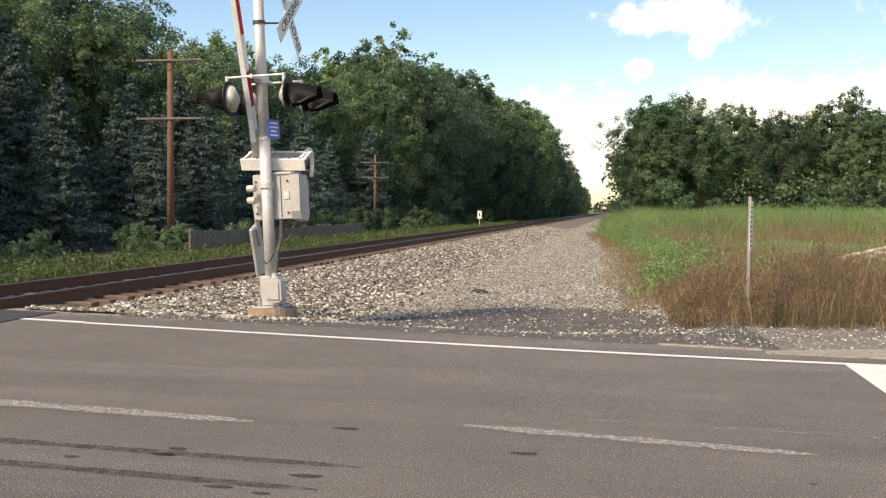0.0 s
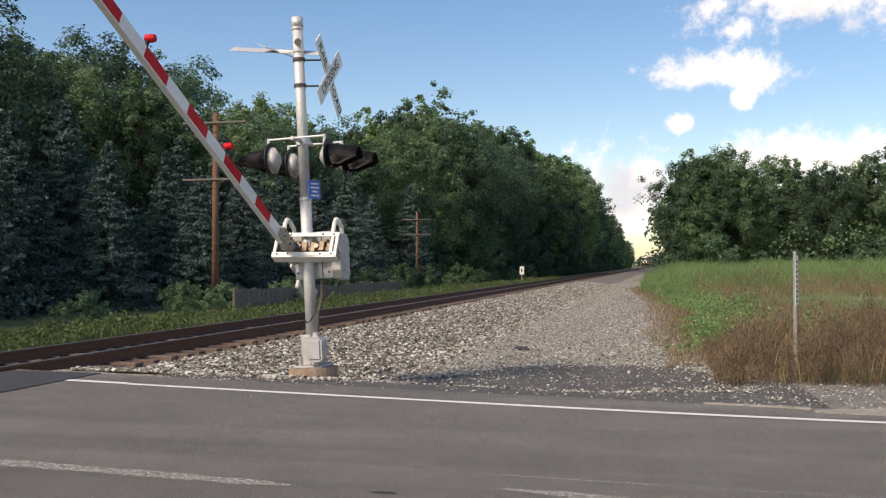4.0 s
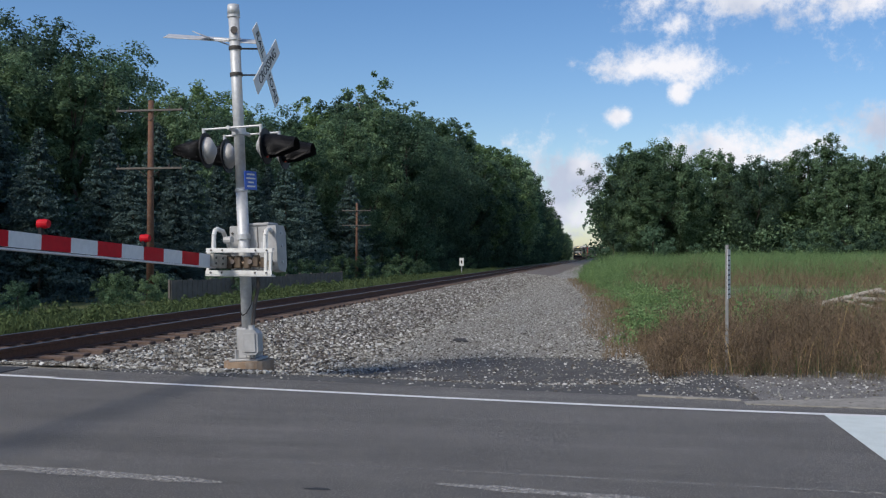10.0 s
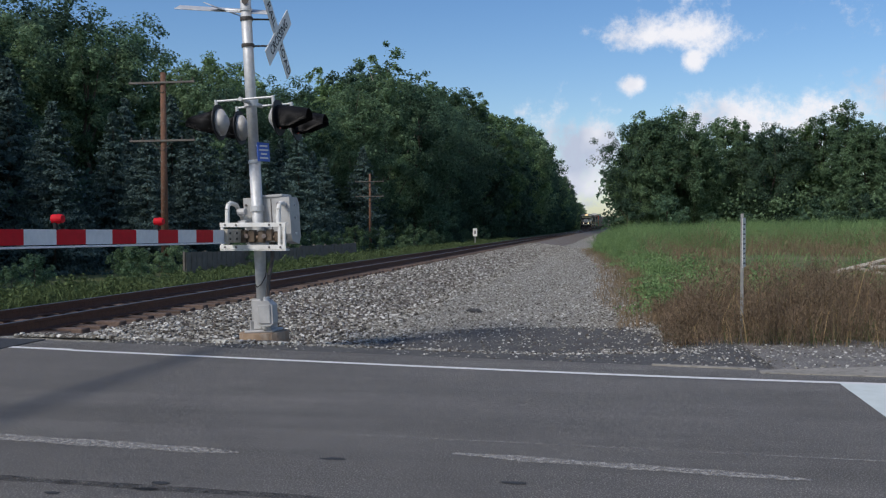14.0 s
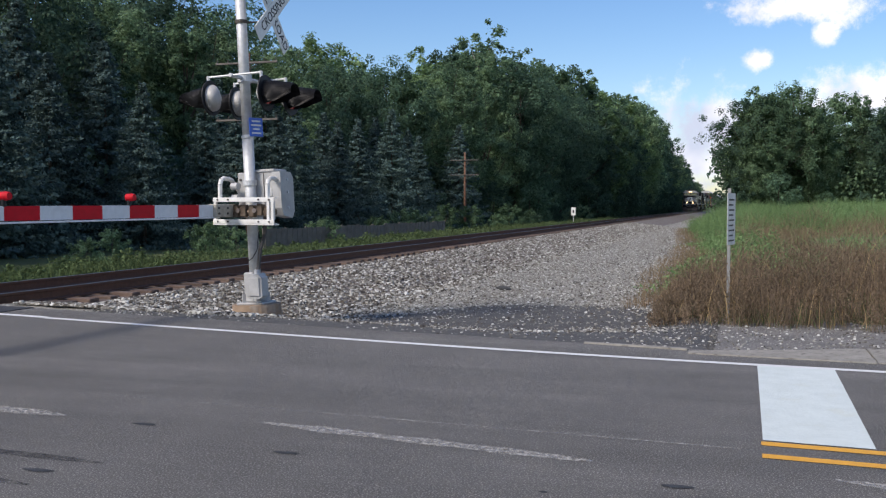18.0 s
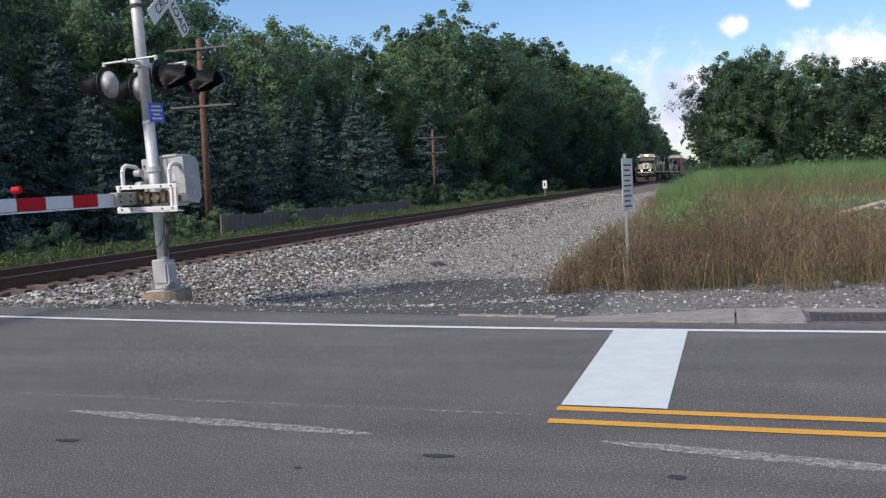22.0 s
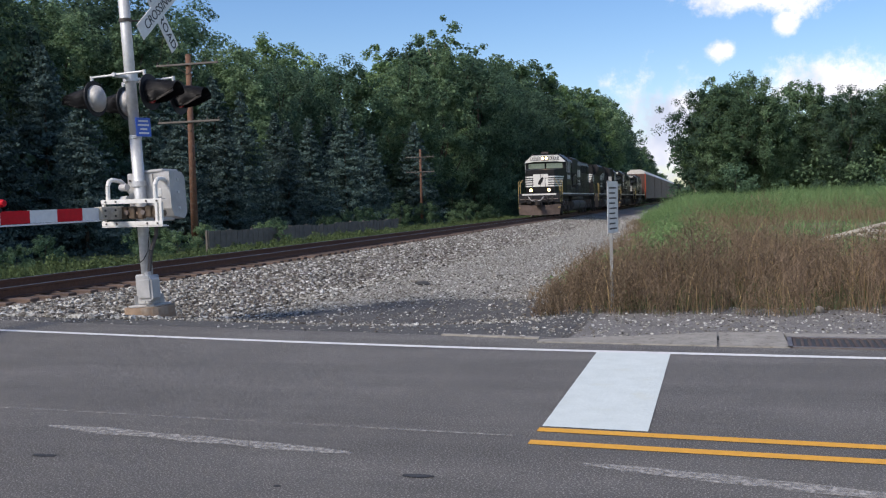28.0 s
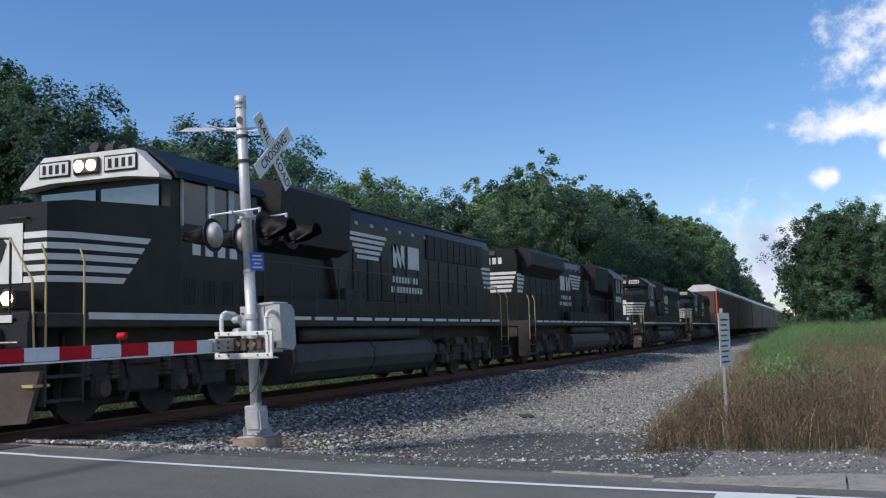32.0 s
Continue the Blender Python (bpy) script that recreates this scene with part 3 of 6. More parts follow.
def stones(count, seed, place, size):
    """Loose angular stones as one sheet of small solids."""
    r = np.random.RandomState(seed)
    base = np.array([(1, 0, -.3), (-.5, .87, -.35), (-.5, -.87, -.3), (.45, .5, .55), (-.75, .1, .5), (.3, -.65, .6)])
    faces = np.array([(0, 1, 3), (1, 4, 3), (1, 2, 4), (2, 5, 4), (2, 0, 5), (0, 3, 5), (3, 4, 5), (0, 2, 1)])
    v, f = [], []
    for i in range(count):
        x, y, z = place(r)
        s = size * (0.5 + r.rand() ** 2 * 1.3)
        a = r.rand() * 6.28
        c, sn = math.cos(a), math.sin(a)
        p = base * (1 + 0.5 * (r.rand(6, 3) - 0.5)) * s * np.array([1, 0.5 + 0.6 * r.rand(), 0.4 + 0.6 * r.rand()])
        q = np.stack([p[:, 0] * c - p[:, 1] * sn + x, p[:, 0] * sn + p[:, 1] * c + y, p[:, 2] + z], 1)
        f.extend((faces + len(v)).tolist())
        v.extend(q.tolist())
    return v, [], f


def on_ballast(r):
    y = 10.4 + 75 * r.rand() ** 2.0
    x = -10.7 + 3.7 * r.rand()
    pr = ballast_profile(y)
    z = np.interp(x, [p[0] for p in pr], [p[1] for p in pr])
    if y < 16 and x > -10.5:
        z += 0.04 * (1 - smooth(10.3, 16, y)) * smooth(-10.5, -9, x)
    return x, y, max(z, ground_z(x, y) + 0.02) + 0.02


def on_lot(r):
    while True:
        y = 10.5 + 70 * r.rand() ** 2.2
        x = -8.0 + (lot_edge(y) + 8.0) * r.rand()
        if y > fog_y(x) + 1.0 and millings(x, y, 0.9) < r.rand() * 1.1:
            return x, y, ground_z(x, y) + 0.034


def on_shoulder(r):
    x = -9.3 + 11.5 * r.rand()
    y = fog_y(x) + 0.85 + (8.0 if -7 < x < -2.2 else 4.0 if x > -2.2 else 2.2) * r.rand()
    return x, y, ground_z(x, y) + 0.026


tagged(to_ob("ballast_stones", stones(34000, 1, on_ballast, 0.033), "stone"), "loose pale and dark ballast stones on the track shoulder", "stones", kind="stuff")
tagged(to_ob("gravel_stones", stones(42000, 2, on_lot, 0.019), "stone"), "loose pale gravel stones on the access strip", "stones", kind="stuff")
tagged(to_ob("shoulder_stones", stones(7000, 3, on_shoulder, 0.013), "stone"), "scattered small stones on the road shoulder", "stones", kind="stuff")


def rail(x):
    prof = [(-0.075, -0.18), (0.075, -0.18), (0.075, -0.165), (0.012, -0.145), (0.012, -0.05), (0.036, -0.04), (0.036, -0.004), (-0.036, -0.004), (-0.036, -0.04), (-0.012, -0.05), (-0.012, -0.145), (-0.075, -0.165)]
    top = thing("rail", pose(x, 0, RAIL_Z), "rusty steel rail with a polished head", "rail", "rails of the track", "structure")
    part("rail_web", prism(BM(), prof, "y", -200, 1200), "rail", top)
    part("rail_head", box(BM(), -0.034, 0.034, -200, 1200, -0.004, 0.0), "railhead", top, "polished running surface")


rail(NEAR_RAIL)
rail(TRACK_X - 0.72)


def ties():
    bed = thing("tie_row", pose(TRACK_X, 0, RAIL_Z - 0.18), "row of dark creosoted wooden ties under the rails", "railway ties", kind="structure")
    me = None
    for i in range(150):
        y = 10.6 + 0.53 * i
        if me is None:
            ob = part("tie", box(BM(), -1.30, 1.30, -0.115, 0.115, -0.17, 0.0, 0.012), "tie", bed)
            me = ob.data
        else:
            ob = new("tie", me)
            ob.parent = bed
        ob.location, ob.rotation_euler = (rng.uniform(-0.05, 0.05), y, rng.uniform(-0.01, 0.008)), (0, 0, rng.uniform(-0.012, 0.012))
    bm = BM()
    for i in range(500):
        box(bm, -1.3, 1.3, 90.2 + 0.53 * i, 90.43 + 0.53 * i, -0.17, 0.0)
    far = part("far_ties", bm, "tie", bed)
    far["kind"] = "stuff"


ties()
# crossing panel where the road meets the track
cross = thing("crossing_panels", pose(0, 0, 0), "dark rubber and timber crossing panels between the rails", "crossing panel", kind="structure")
for x0, x1 in ((-15.2, -12.87), (-12.65, -11.45), (-11.22, -9.9)):
    part("panel", box(BM(), x0, x1, fog_y(x0) - 6.3, fog_y(x0) + 0.55, -0.12, 0.012, 0.004), "asphalt_dark", cross)

# concrete apron, kerb and drain grate
apron = thing("concrete_apron", pose(0, 0, 0), "cracked pale concrete kerb apron beside the road", "kerb", kind="structure")
for x0, x1, d0, d1 in ((-1.50, 0.06, 0.56, 1.24), (0.08, 0.64, 1.26, 1.34), (0.66, 9.0, 1.30, 1.34)):
    near = 0.42 if x0 < 0.6 else 1.06
    r2 = random.Random(int(x1 * 10))
    edge = [(x1 + (x0 - x1) * k / 7, fog_y(x1 + (x0 - x1) * k / 7) + d1 + (d0 - d1) * k / 7 + r2.uniform(-0.03, 0.03)) for k in range(8)]
    part("slab", prism(BM(), [(x0, fog_y(x0) + near), (x1, fog_y(x1) + near)] + edge, "z", -0.12, 0.010 if x0 < 0.6 else 0.004), "concrete", apron)
part("old_kerb", prism(BM(), [(-2.5, fog_y(-2.5) + 0.70), (-1.52, fog_y(-1.52) + 0.62), (-1.52, fog_y(-1.52) + 0.70), (-2.5, fog_y(-2.5) + 0.76)], "z", -0.1, 0.014), "concrete", apron)
grate = thing("drain_grate", pose(1.06, fog_y(1.06) + 0.72, 0.0, 0, 0, -3), "rusty iron drain grate set in concrete", "drain grate")
bm = BM()
for a in ((-0.42, 0.42, -0.3, -0.26), (-0.42, 0.42, 0.26, 0.3), (-0.42, -0.38, -0.3, 0.3), (0.38, 0.42, -0.3, 0.3)):
    box(bm, *a, -0.05, 0.014)
part("frame", bm, "steel", grate)
for i in range(13):
    part("bar", box(BM(), -0.36 + i * 0.06 - 0.012, -0.36 + i * 0.06 + 0.012, -0.27, 0.27, -0.03, 0.012), "plow", grate)
# solid block close under the bar tops, the hole's shade given as dark colour
part("pit", box(BM(), -0.38, 0.38, -0.27, 0.27, -0.09, 0.003), "asphalt_dark", grate)


# ---- crossing signal ----
SIG = Vector((-7.94, 12.27, -0.29))
signal = thing("crossing_signal", pose(*SIG, 0, -2.9, 0) @ Matrix.Diagonal((1, 1, 0.975, 1)), "silver railway crossing signal mast on a round concrete foot", "crossing signal")
part("foundation", rod(BM(), (0, 0, -0.4), (0, 0, 0.17), 0.37, 0.36, 28), "foot", signal, "round stained concrete foot")
bm = BM()
rod(bm, (0, 0, 0.5), (0, 0, 2.75), 0.084, n=20)
rod(bm, (0, 0, 2.7), (0, 0, 5.4), 0.078, n=20)
rod(bm, (0, 0, 5.36), (0, 0, 5.52), 0.09, 0.086, 20)
part("mast", bm, "galv", signal, "galvanised steel mast pipe", True)
for z in (5.33, 4.98, 3.58, 2.7):
    part("mast_band", rod(BM(), (0, 0, z), (0, 0, z + 0.035), 0.092, n=20), "galv", signal)
part("mast_plate", rod(BM(), (0.03, -0.088, 5.12), (0.03, -0.094, 5.12), 0.055, n=16), "tank", signal, "dark oval cover plate")
bm = BM()
for a in range(4):
    c, s_ = math.cos(a * 1.571 + 0.785), math.sin(a * 1.571 + 0.785)
    prism(bm, [(0.07 * c - 0.02 * s_, 0.07 * s_ + 0.02 * c), (0.21 * c - 0.02 * s_, 0.21 * s_ + 0.02 * c), (0.21 * c + 0.02 * s_, 0.21 * s_ - 0.02 * c), (0.07 * c + 0.02 * s_, 0.07 * s_ - 0.02 * c)], "z", 0.17, 0.34)
box(bm, -0.22, 0.22, -0.22, 0.22, 0.17, 0.205, 0.01)
box(bm, -0.13, 0.03, -0.13, 0.13, 0.2, 0.66, 0.02)
box(bm, -0.05, 0.12, -0.12, 0.13, 0.2, 0.64, 0.02)
part("base_casting", bm, "alu", signal, "pale split base casting")
bm = prism(BM(), [(0.02, 0.30), (0.06, 0.27), (0.22, 0.27), (0.26, 0.31), (0.26, 0.58), (0.20, 0.64), (0.06, 0.64), (0.02, 0.60)], "y", -0.30, -0.10)
box(bm, 0.05, 0.23, -0.318, -0.3, 0.31, 0.59, 0.008)
part("junction_box", bm, "alu", signal)
part("conduit_cap", rod(BM(), (0.14, -0.2, 0.64), (0.14, -0.2, 0.70), 0.045), "galv", signal)
part("conduit", pipe(BM(), [(0.14, -0.16, 0.68), (0.16, -0.1, 1.0), (0.17, 0.06, 1.25), (0.17, 0.1, 1.6)], 0.03), "tank", signal, "dark flexible cable conduit")
part("loose_cable", pipe(BM(), [(-0.06, -0.1, 0.9), (-0.03, -0.11, 0.84), (0.04, -0.12, 0.88), (0.11, -0.1, 1.0), (0.13, -0.05, 1.3)], 0.007, 5), "black", signal)
# gate mechanism
part("gate_mechanism", box(BM(), -0.24, 0.36, 0.06, 0.44, 1.50, 2.19, 0.012), "alu", signal, "grey gate mechanism housing")
for z in (1.60, 2.08):
    for x in (-0.19, 0.30):
        part("housing_bolt", rod(BM(), (x, 0.045, z), (x, 0.06, z), 0.018, n=8), "tank", signal)
part("housing_seam", box(BM(), 0.19, 0.202, 0.054, 0.062, 1.53, 2.16), "tank", signal)
part("door_latch", box(BM(), 0.24, 0.33, 0.045, 0.06, 1.80, 1.93, 0.006), "galv", signal, "latch plate")
part("mechanism_lid", box(BM(), -0.10, 0.38, 0.04, 0.46, 2.17, 2.22, 0.015), "alu", signal)
bm = prism(BM(), [(0.0, 1.62), (0.06, 1.50), (0.34, 1.46), (0.42, 1.56), (0.42, 2.08), (0.34, 2.17), (0.0, 2.17)], "x", 0.36, 0.50)
part("mechanism_cover", bm, "alu", signal)
for z in (1.62, 1.86, 2.05):
    part("cover_bolt", rod(BM(), (0.5, 0.2, z), (0.52, 0.2, z), 0.022), "galv", signal)
for z in (1.98, 1.80):
    part("clamp_drum", rod(BM(), (-0.26, -0.08, z), (-0.14, -0.10, z), 0.055), "alu", signal)
part("mast_clamp", rod(BM(), (0, 0, 1.98), (0, 0, 2.06), 0.105, n=18), "galv", signal)
# lamps: two each way on a cross arm
for y in (-0.38, 0.38):
    bm = rod(BM(), (-0.40, y, 3.61), (0.50, y, 3.61), 0.016)
    for x in (-0.38, 0.48):
        rod(bm, (x, y, 3.63), (x, y, 3.50), 0.024)
    part("lamp_bracket", bm, "galv", signal)
part("lamp_arm", rod(BM(), (0, -0.42, 3.61), (0, 0.42, 3.61), 0.03), "galv", signal)
part("arm_clamp", rod(BM(), (0, 0, 3.55), (0, 0, 3.67), 0.105, n=18), "galv", signal)


def lamp(x, y, z, side):
    """side +1 or -1: the way along the road in which it faces."""
    n = 24
    part("lamp_disc", rod(BM(), (x, y, z), (x + 0.015 * side, y, z), 0.262, n=n), "black", signal, "black round lamp background")
    bm = BM()
    rod(bm, (x - 0.001 * side, y, z), (x - 0.04 * side, y, z), 0.20, 0.195, n)
    rod(bm, (x - 0.04 * side, y, z), (x - 0.12 * side, y, z), 0.195, 0.07, n)
    part("lamp_housing", bm, "alu", signal, "pale conical lamp housing", True)
    bm = BM()
    rings = []
    for d, rr, cut in ((0.015, 0.185, 2.6), (0.2, 0.18, 2.3), (0.46, 0.15, 1.6)):
        rings.append([bm.verts.new((x + d * side, y + rr * math.sin(-cut + 2 * cut * i / 16), z - 0.10 * d + rr * math.cos(-cut + 2 * cut * i / 16))) for i in range(17)])
    for a, b in zip(rings, rings[1:]):
        for i in range(16):
            bm.faces.new((a[i], a[i + 1], b[i + 1], b[i]))
    bmesh.ops.solidify(bm, geom=bm.faces[:], thickness=0.006)
    part("lamp_hood", bm, "black", signal, "long black sun hood", True)
    part("lamp_lens", rod(BM(), (x + 0.016 * side, y, z), (x + 0.035 * side, y, z), 0.165, 0.13, n), "redlens", signal, "dark red lens")


for x, y, s_ in ((-0.34, -0.38, -1), (-0.34, 0.38, -1), (0.54, -0.38, 1), (0.54, 0.38, 1)):
    lamp(x, y, 3.30, s_)


def letters(text, size, m, material, parent, name="lettering"):
    cu = bpy.data.curves.new(name, "FONT")
    cu.body, cu.size, cu.align_x, cu.align_y, cu.extrude = text, size, "CENTER", "CENTER", 0.002
    tmp = bpy.data.objects.new(name, cu)
    scene.collection.objects.link(tmp)
    me = bpy.data.meshes.new_from_object(tmp.evaluated_get(bpy.context.evaluated_depsgraph_get()))
    bpy.data.objects.remove(tmp)
    me.transform(m)
    me.materials.clear()
    me.materials.append(M[material])
    ob = new(name, me)
    ob.parent = parent
    return ob


def crossbuck(cx, cy, cz):
    """Two crossed blades that face along the road."""
    for k, (ang, words) in enumerate(((39, "CROSSING"), (-51, ("RAIL", "ROAD")))):
        f = pose(cx, cy, cz, 0, 0, 0) @ pose(0, 0, 0, 90, 0, 90) @ pose(0, 0, 0.004 + 0.014 * (k == 0), 0, 0, ang)
        bm = BM()
        box(bm, -0.665, 0.665, -0.125, 0.125, -0.006, 0.006, 0.001)
        bm.transform(f)
        blade = part("blade", bm, "white", signal, "white crossbuck blade with black letters")
        for t, o in ((words, 0.0),) if k == 0 else ((words[0], -0.37), (words[1], 0.37)):
            letters(t, 0.20, f @ pose(o, -0.005, 0.0085), "black", blade)


crossbuck(0.36, 0.28, 4.62)
for z in (4.86, 4.46):
    part("sign_bracket", rod(BM(), (0, 0, z), (0.36, 0.26, z + 0.02), 0.014), "tank", signal)
    part("bracket_band", rod(BM(), (0, 0, z - 0.02), (0, 0, z + 0.03), 0.094, n=18), "tank", signal)
tilt = pose(0.085, -0.13, 0, 0, 0, -22)
bm = box(BM(), 0.0, 0.012, 0.02, 0.27, 2.72, 3.0, 0.002)
bm.transform(tilt)
note = part("notice", bm, "blue", signal, "small blue notice with white print")
for w, z in ((0.16, 2.95), (0.19, 2.89), (0.12, 2.83), (0.17, 2.77)):
    bm = box(BM(), 0.0125, 0.0145, 0.145 - w / 2, 0.145 + w / 2, z - 0.012, z + 0.012)
    bm.transform(tilt)
    part("print_bar", bm, "white", note)
# second crossbuck for the other way, knocked flat
for a, ln in ((4, 0.72), (62, 0.30)):
    bm = box(BM(), -ln, ln, -0.11, 0.11, -0.006, 0.006, 0.002)
    bm.transform(pose(-0.36, 0.05, 5.05, 26, 8, a))
    part("flat_blade", bm, "galv", signal, "bare metal crossbuck blade lying almost flat")
part("blade_bracket", pipe(BM(), [(0, 0, 4.98), (-0.12, 0, 5.0), (-0.33, 0.05, 5.05)], 0.02), "galv", signal)

# ---- gate arm, moving ----
ARM = Vector((-8.0, 12.92, 1.27))
gate = thing("gate_arm", pose(*ARM), "red and white striped crossing gate arm in a white frame", "gate arm")
for z in (-0.16, 0.16):
    bm = box(BM(), -0.50, 0.50, -0.77, -0.755, z - 0.032, z + 0.032, 0.003)
    box(bm, -0.50, 0.50, -0.757, -0.66, z - 0.032 if z < 0 else z + 0.022, z - 0.022 if z < 0 else z + 0.032, 0.003)
    rail_bar = part("arm_frame", bm, "white", gate, "white steel channel of the arm frame")
    for x in (-0.42, -0.25, 0.25, 0.42):
        part("bolt", rod(BM(), (x, -0.77, z), (x, -0.782, z), 0.014, n=8), "tank", rail_bar)
for x in (-0.47, 0.40, 0.47):
    part("frame_upright", box(BM(), x - 0.022, x + 0.022, -0.765, -0.72, -0.135, 0.135, 0.004), "white", gate, "white upright of the arm frame")
for x, back in ((-0.40, [(-0.40, -0.40, 0.46), (-0.44, 0.02, 0.20), (-0.46, 0.34, 0.06)]), (0.38, [(0.38, -0.45, 0.46), (0.38, -0.30, 0.34)])):
    part("guard_rod", pipe(BM(), [(x, -0.73, 0.16), (x, -0.73, 0.38), (x, -0.70, 0.45), (x, -0.62, 0.48)] + back, 0.032, 10), "white", gate, "bent white guard rod")
rng2 = random.Random(9)
for x in (-0.30, -0.18, -0.05, 0.09, 0.22, 0.33):
    w = rng2.uniform(0.03, 0.055)
    part("arm_link", box(BM(), x - w, x + w, -0.70, -0.60, -0.10 + rng2.uniform(0, 0.06), 0.06 + rng2.uniform(0, 0.05), 0.012), "brass", gate, "dirty pivot linkage")
for x in (-0.12, 0.15):
    part("link_pin", rod(BM(), (x, -0.72, 0.0), (x, -0.62, 0.0), 0.035, n=12), "steel", gate, "worn steel pivot pin")
part("arm_shaft", rod(BM(), (-0.46, -0.63, -0.02), (0.46, -0.63, -0.02), 0.045, n=12), "brass", gate)
part("arm_socket", box(BM(), -0.345, -0.205, -1.16, -0.62, -0.095, 0.095, 0.012), "driftwood", gate, "tan timber arm socket")
for z in (-0.04, 0.04):
    for yy in (-1.10, -0.86):
        part("socket_bolt", rod(BM(), (-0.205, yy, z), (-0.19, yy, z), 0.016, n=8), "tank", gate)
for x in (-0.47,):
    arm = part("counterweight_arm", box(BM(), x - 0.02, x + 0.02, -0.10, 0.72, -0.05, 0.05, 0.01), "alu", gate, "grey counterweight arm")
    if x < 0:
        part("counterweight", box(BM(), x - 0.09, x - 0.02, 0.38, 1.20, -0.17, 0.17, 0.02), "alu", arm, "flat cast counterweight")
part("frame_pan", box(BM(), -0.50, 0.50, -0.77, -0.60, -0.212, -0.196, 0.003), "white", gate, "white steel plate under the frame")
part("arm_spine", box(BM(), -0.325, -0.245, -9.4, -1.0, -0.108, -0.088, 0.004), "gatewhite", gate, "pale lower edge of the arm")
y = -1.00
for i in range(16):
    ln = 0.525
    part("arm_stripe", box(BM(), -0.295, -0.265, y - ln, y, -0.085 + 0.0012 * i, 0.085 - 0.0012 * i), "gatewhite" if i % 2 == 0 else "gatered", gate, "white reflective stripe" if i % 2 == 0 else "red reflective stripe")
    y -= ln
for yy in (-3.09, -5.19, -8.8):
    lamp_ob = part("arm_light", rod(BM(), (-0.31, yy, 0.18), (-0.25, yy, 0.18), 0.045, 0.045, 14), "gatered", gate, "small red gate lamp")
    part("light_visor", rod(BM(), (-0.25, yy, 0.18), (-0.20, yy, 0.18), 0.05, 0.04, 14), "gatered", lamp_ob)
    part("light_stem", rod(BM(), (-0.28, yy, 0.07), (-0.28, yy, 0.15), 0.025), "black", lamp_ob)
for piece in gate.children_recursive:
    piece.data.transform(Matrix.Translation((0, -0.17, 0)))   # the frame hangs ahead of the pivot
# ---- train ----
FRONT_AT_END, SPEED = 9.15, 14.85      # metres along the track, metres a second


def truck(parent, y, wheels=3):
    """A bogie with side frames and wheels, centred at y."""
    gap = 1.85
    bm = BM()
    for s in (-1, 1):
        x0 = s * 1.02
        box(bm, min(x0, x0 + s * 0.16), max(x0, x0 + s * 0.16), y - gap * 1.25 - 0.2, y + gap * 1.25 + 0.2, 0.62, 0.92, 0.04)
        for k in range(wheels):
            yy = y + (k - (wheels - 1) / 2) * gap
            box(bm, min(x0, x0 + s * 0.26), max(x0, x0 + s * 0.26), yy - 0.2, yy + 0.2, 0.36, 0.74, 0.05)
            if k < wheels - 1:
                box(bm, min(x0, x0 + s * 0.2), max(x0, x0 + s * 0.2), yy + 0.45, yy + 1.4, 0.42, 0.66, 0.05)
                rod(bm, (x0 + s * 0.12, yy + 0.35, 0.75), (x0 + s * 0.12, yy + 0.35, 1.1), 0.09)
    fr = part("truck_frame", bm, "under", parent, "grimy bogie side frames")
    for s in (-1, 1):
        x = s * 1.2
        for k in range(wheels):
            yy = y + (k - (wheels - 1) / 2) * gap
            part("journal_cap", rod(BM(), (s * 1.26, yy, 0.52), (s * 1.34, yy, 0.52), 0.15, 0.12, 14), "plow", fr, "dusty round journal cap")
            for d in (-0.3, 0.3):
                bm = BM()
                for q in range(4):
                    rod(bm, (x, yy + d, 0.66 + 0.075 * q), (x, yy + d, 0.71 + 0.075 * q), 0.085, n=10)
                part("coil_spring", bm, "plow", fr)
            part("brake_hanger", pipe(BM(), [(x, yy + 0.58, 0.98), (x + s * 0.04, yy + 0.66, 0.6), (x, yy + 0.56, 0.3)], 0.035, 6), "under", fr)
        for k in range(wheels - 1):
            yy = y + (k - (wheels - 2) / 2) * gap
            part("brake_cylinder", rod(BM(), (x + s * 0.06, yy - 0.32, 0.98), (x + s * 0.06, yy + 0.28, 0.98), 0.13, n=14), "plow", fr, "dusty brake cylinder")
        part("sand_pipe", pipe(BM(), [(x, y - gap * 1.25 - 0.25, 1.3), (x, y - gap * 1.25 - 0.3, 0.7), (x * 0.8, y - gap * 1.25 - 0.15, 0.12)], 0.025, 6), "under", fr)
    # added dark block that stops light showing through between the wheels
    part("motor_block", box(BM(), -0.62, 0.62, y - gap - 0.5, y + gap + 0.5, 0.22, 1.1, 0.05), "under", fr)
    for k in range(wheels):
        yy = y + (k - (wheels - 1) / 2) * gap
        bm = rod(BM(), (-0.78, yy, 0.5), (0.78, yy, 0.5), 0.09)
        for s in (-1, 1):
            rod(bm, (s * 0.68, yy, 0.5), (s * 0.81, yy, 0.5), 0.5, 0.5, 24)
        part("wheelset", bm, "under", fr)


def rails_along(bm, x, y0, y1, z0, n, h=1.05):
    for i in range(n + 1):
        y = y0 + (y1 - y0) * i / n
        rod(bm, (x, y, z0), (x, y, z0 + h), 0.017, n=6)
    rod(bm, (x, y0, z0 + h), (x, y1, z0 + h), 0.017, n=6)


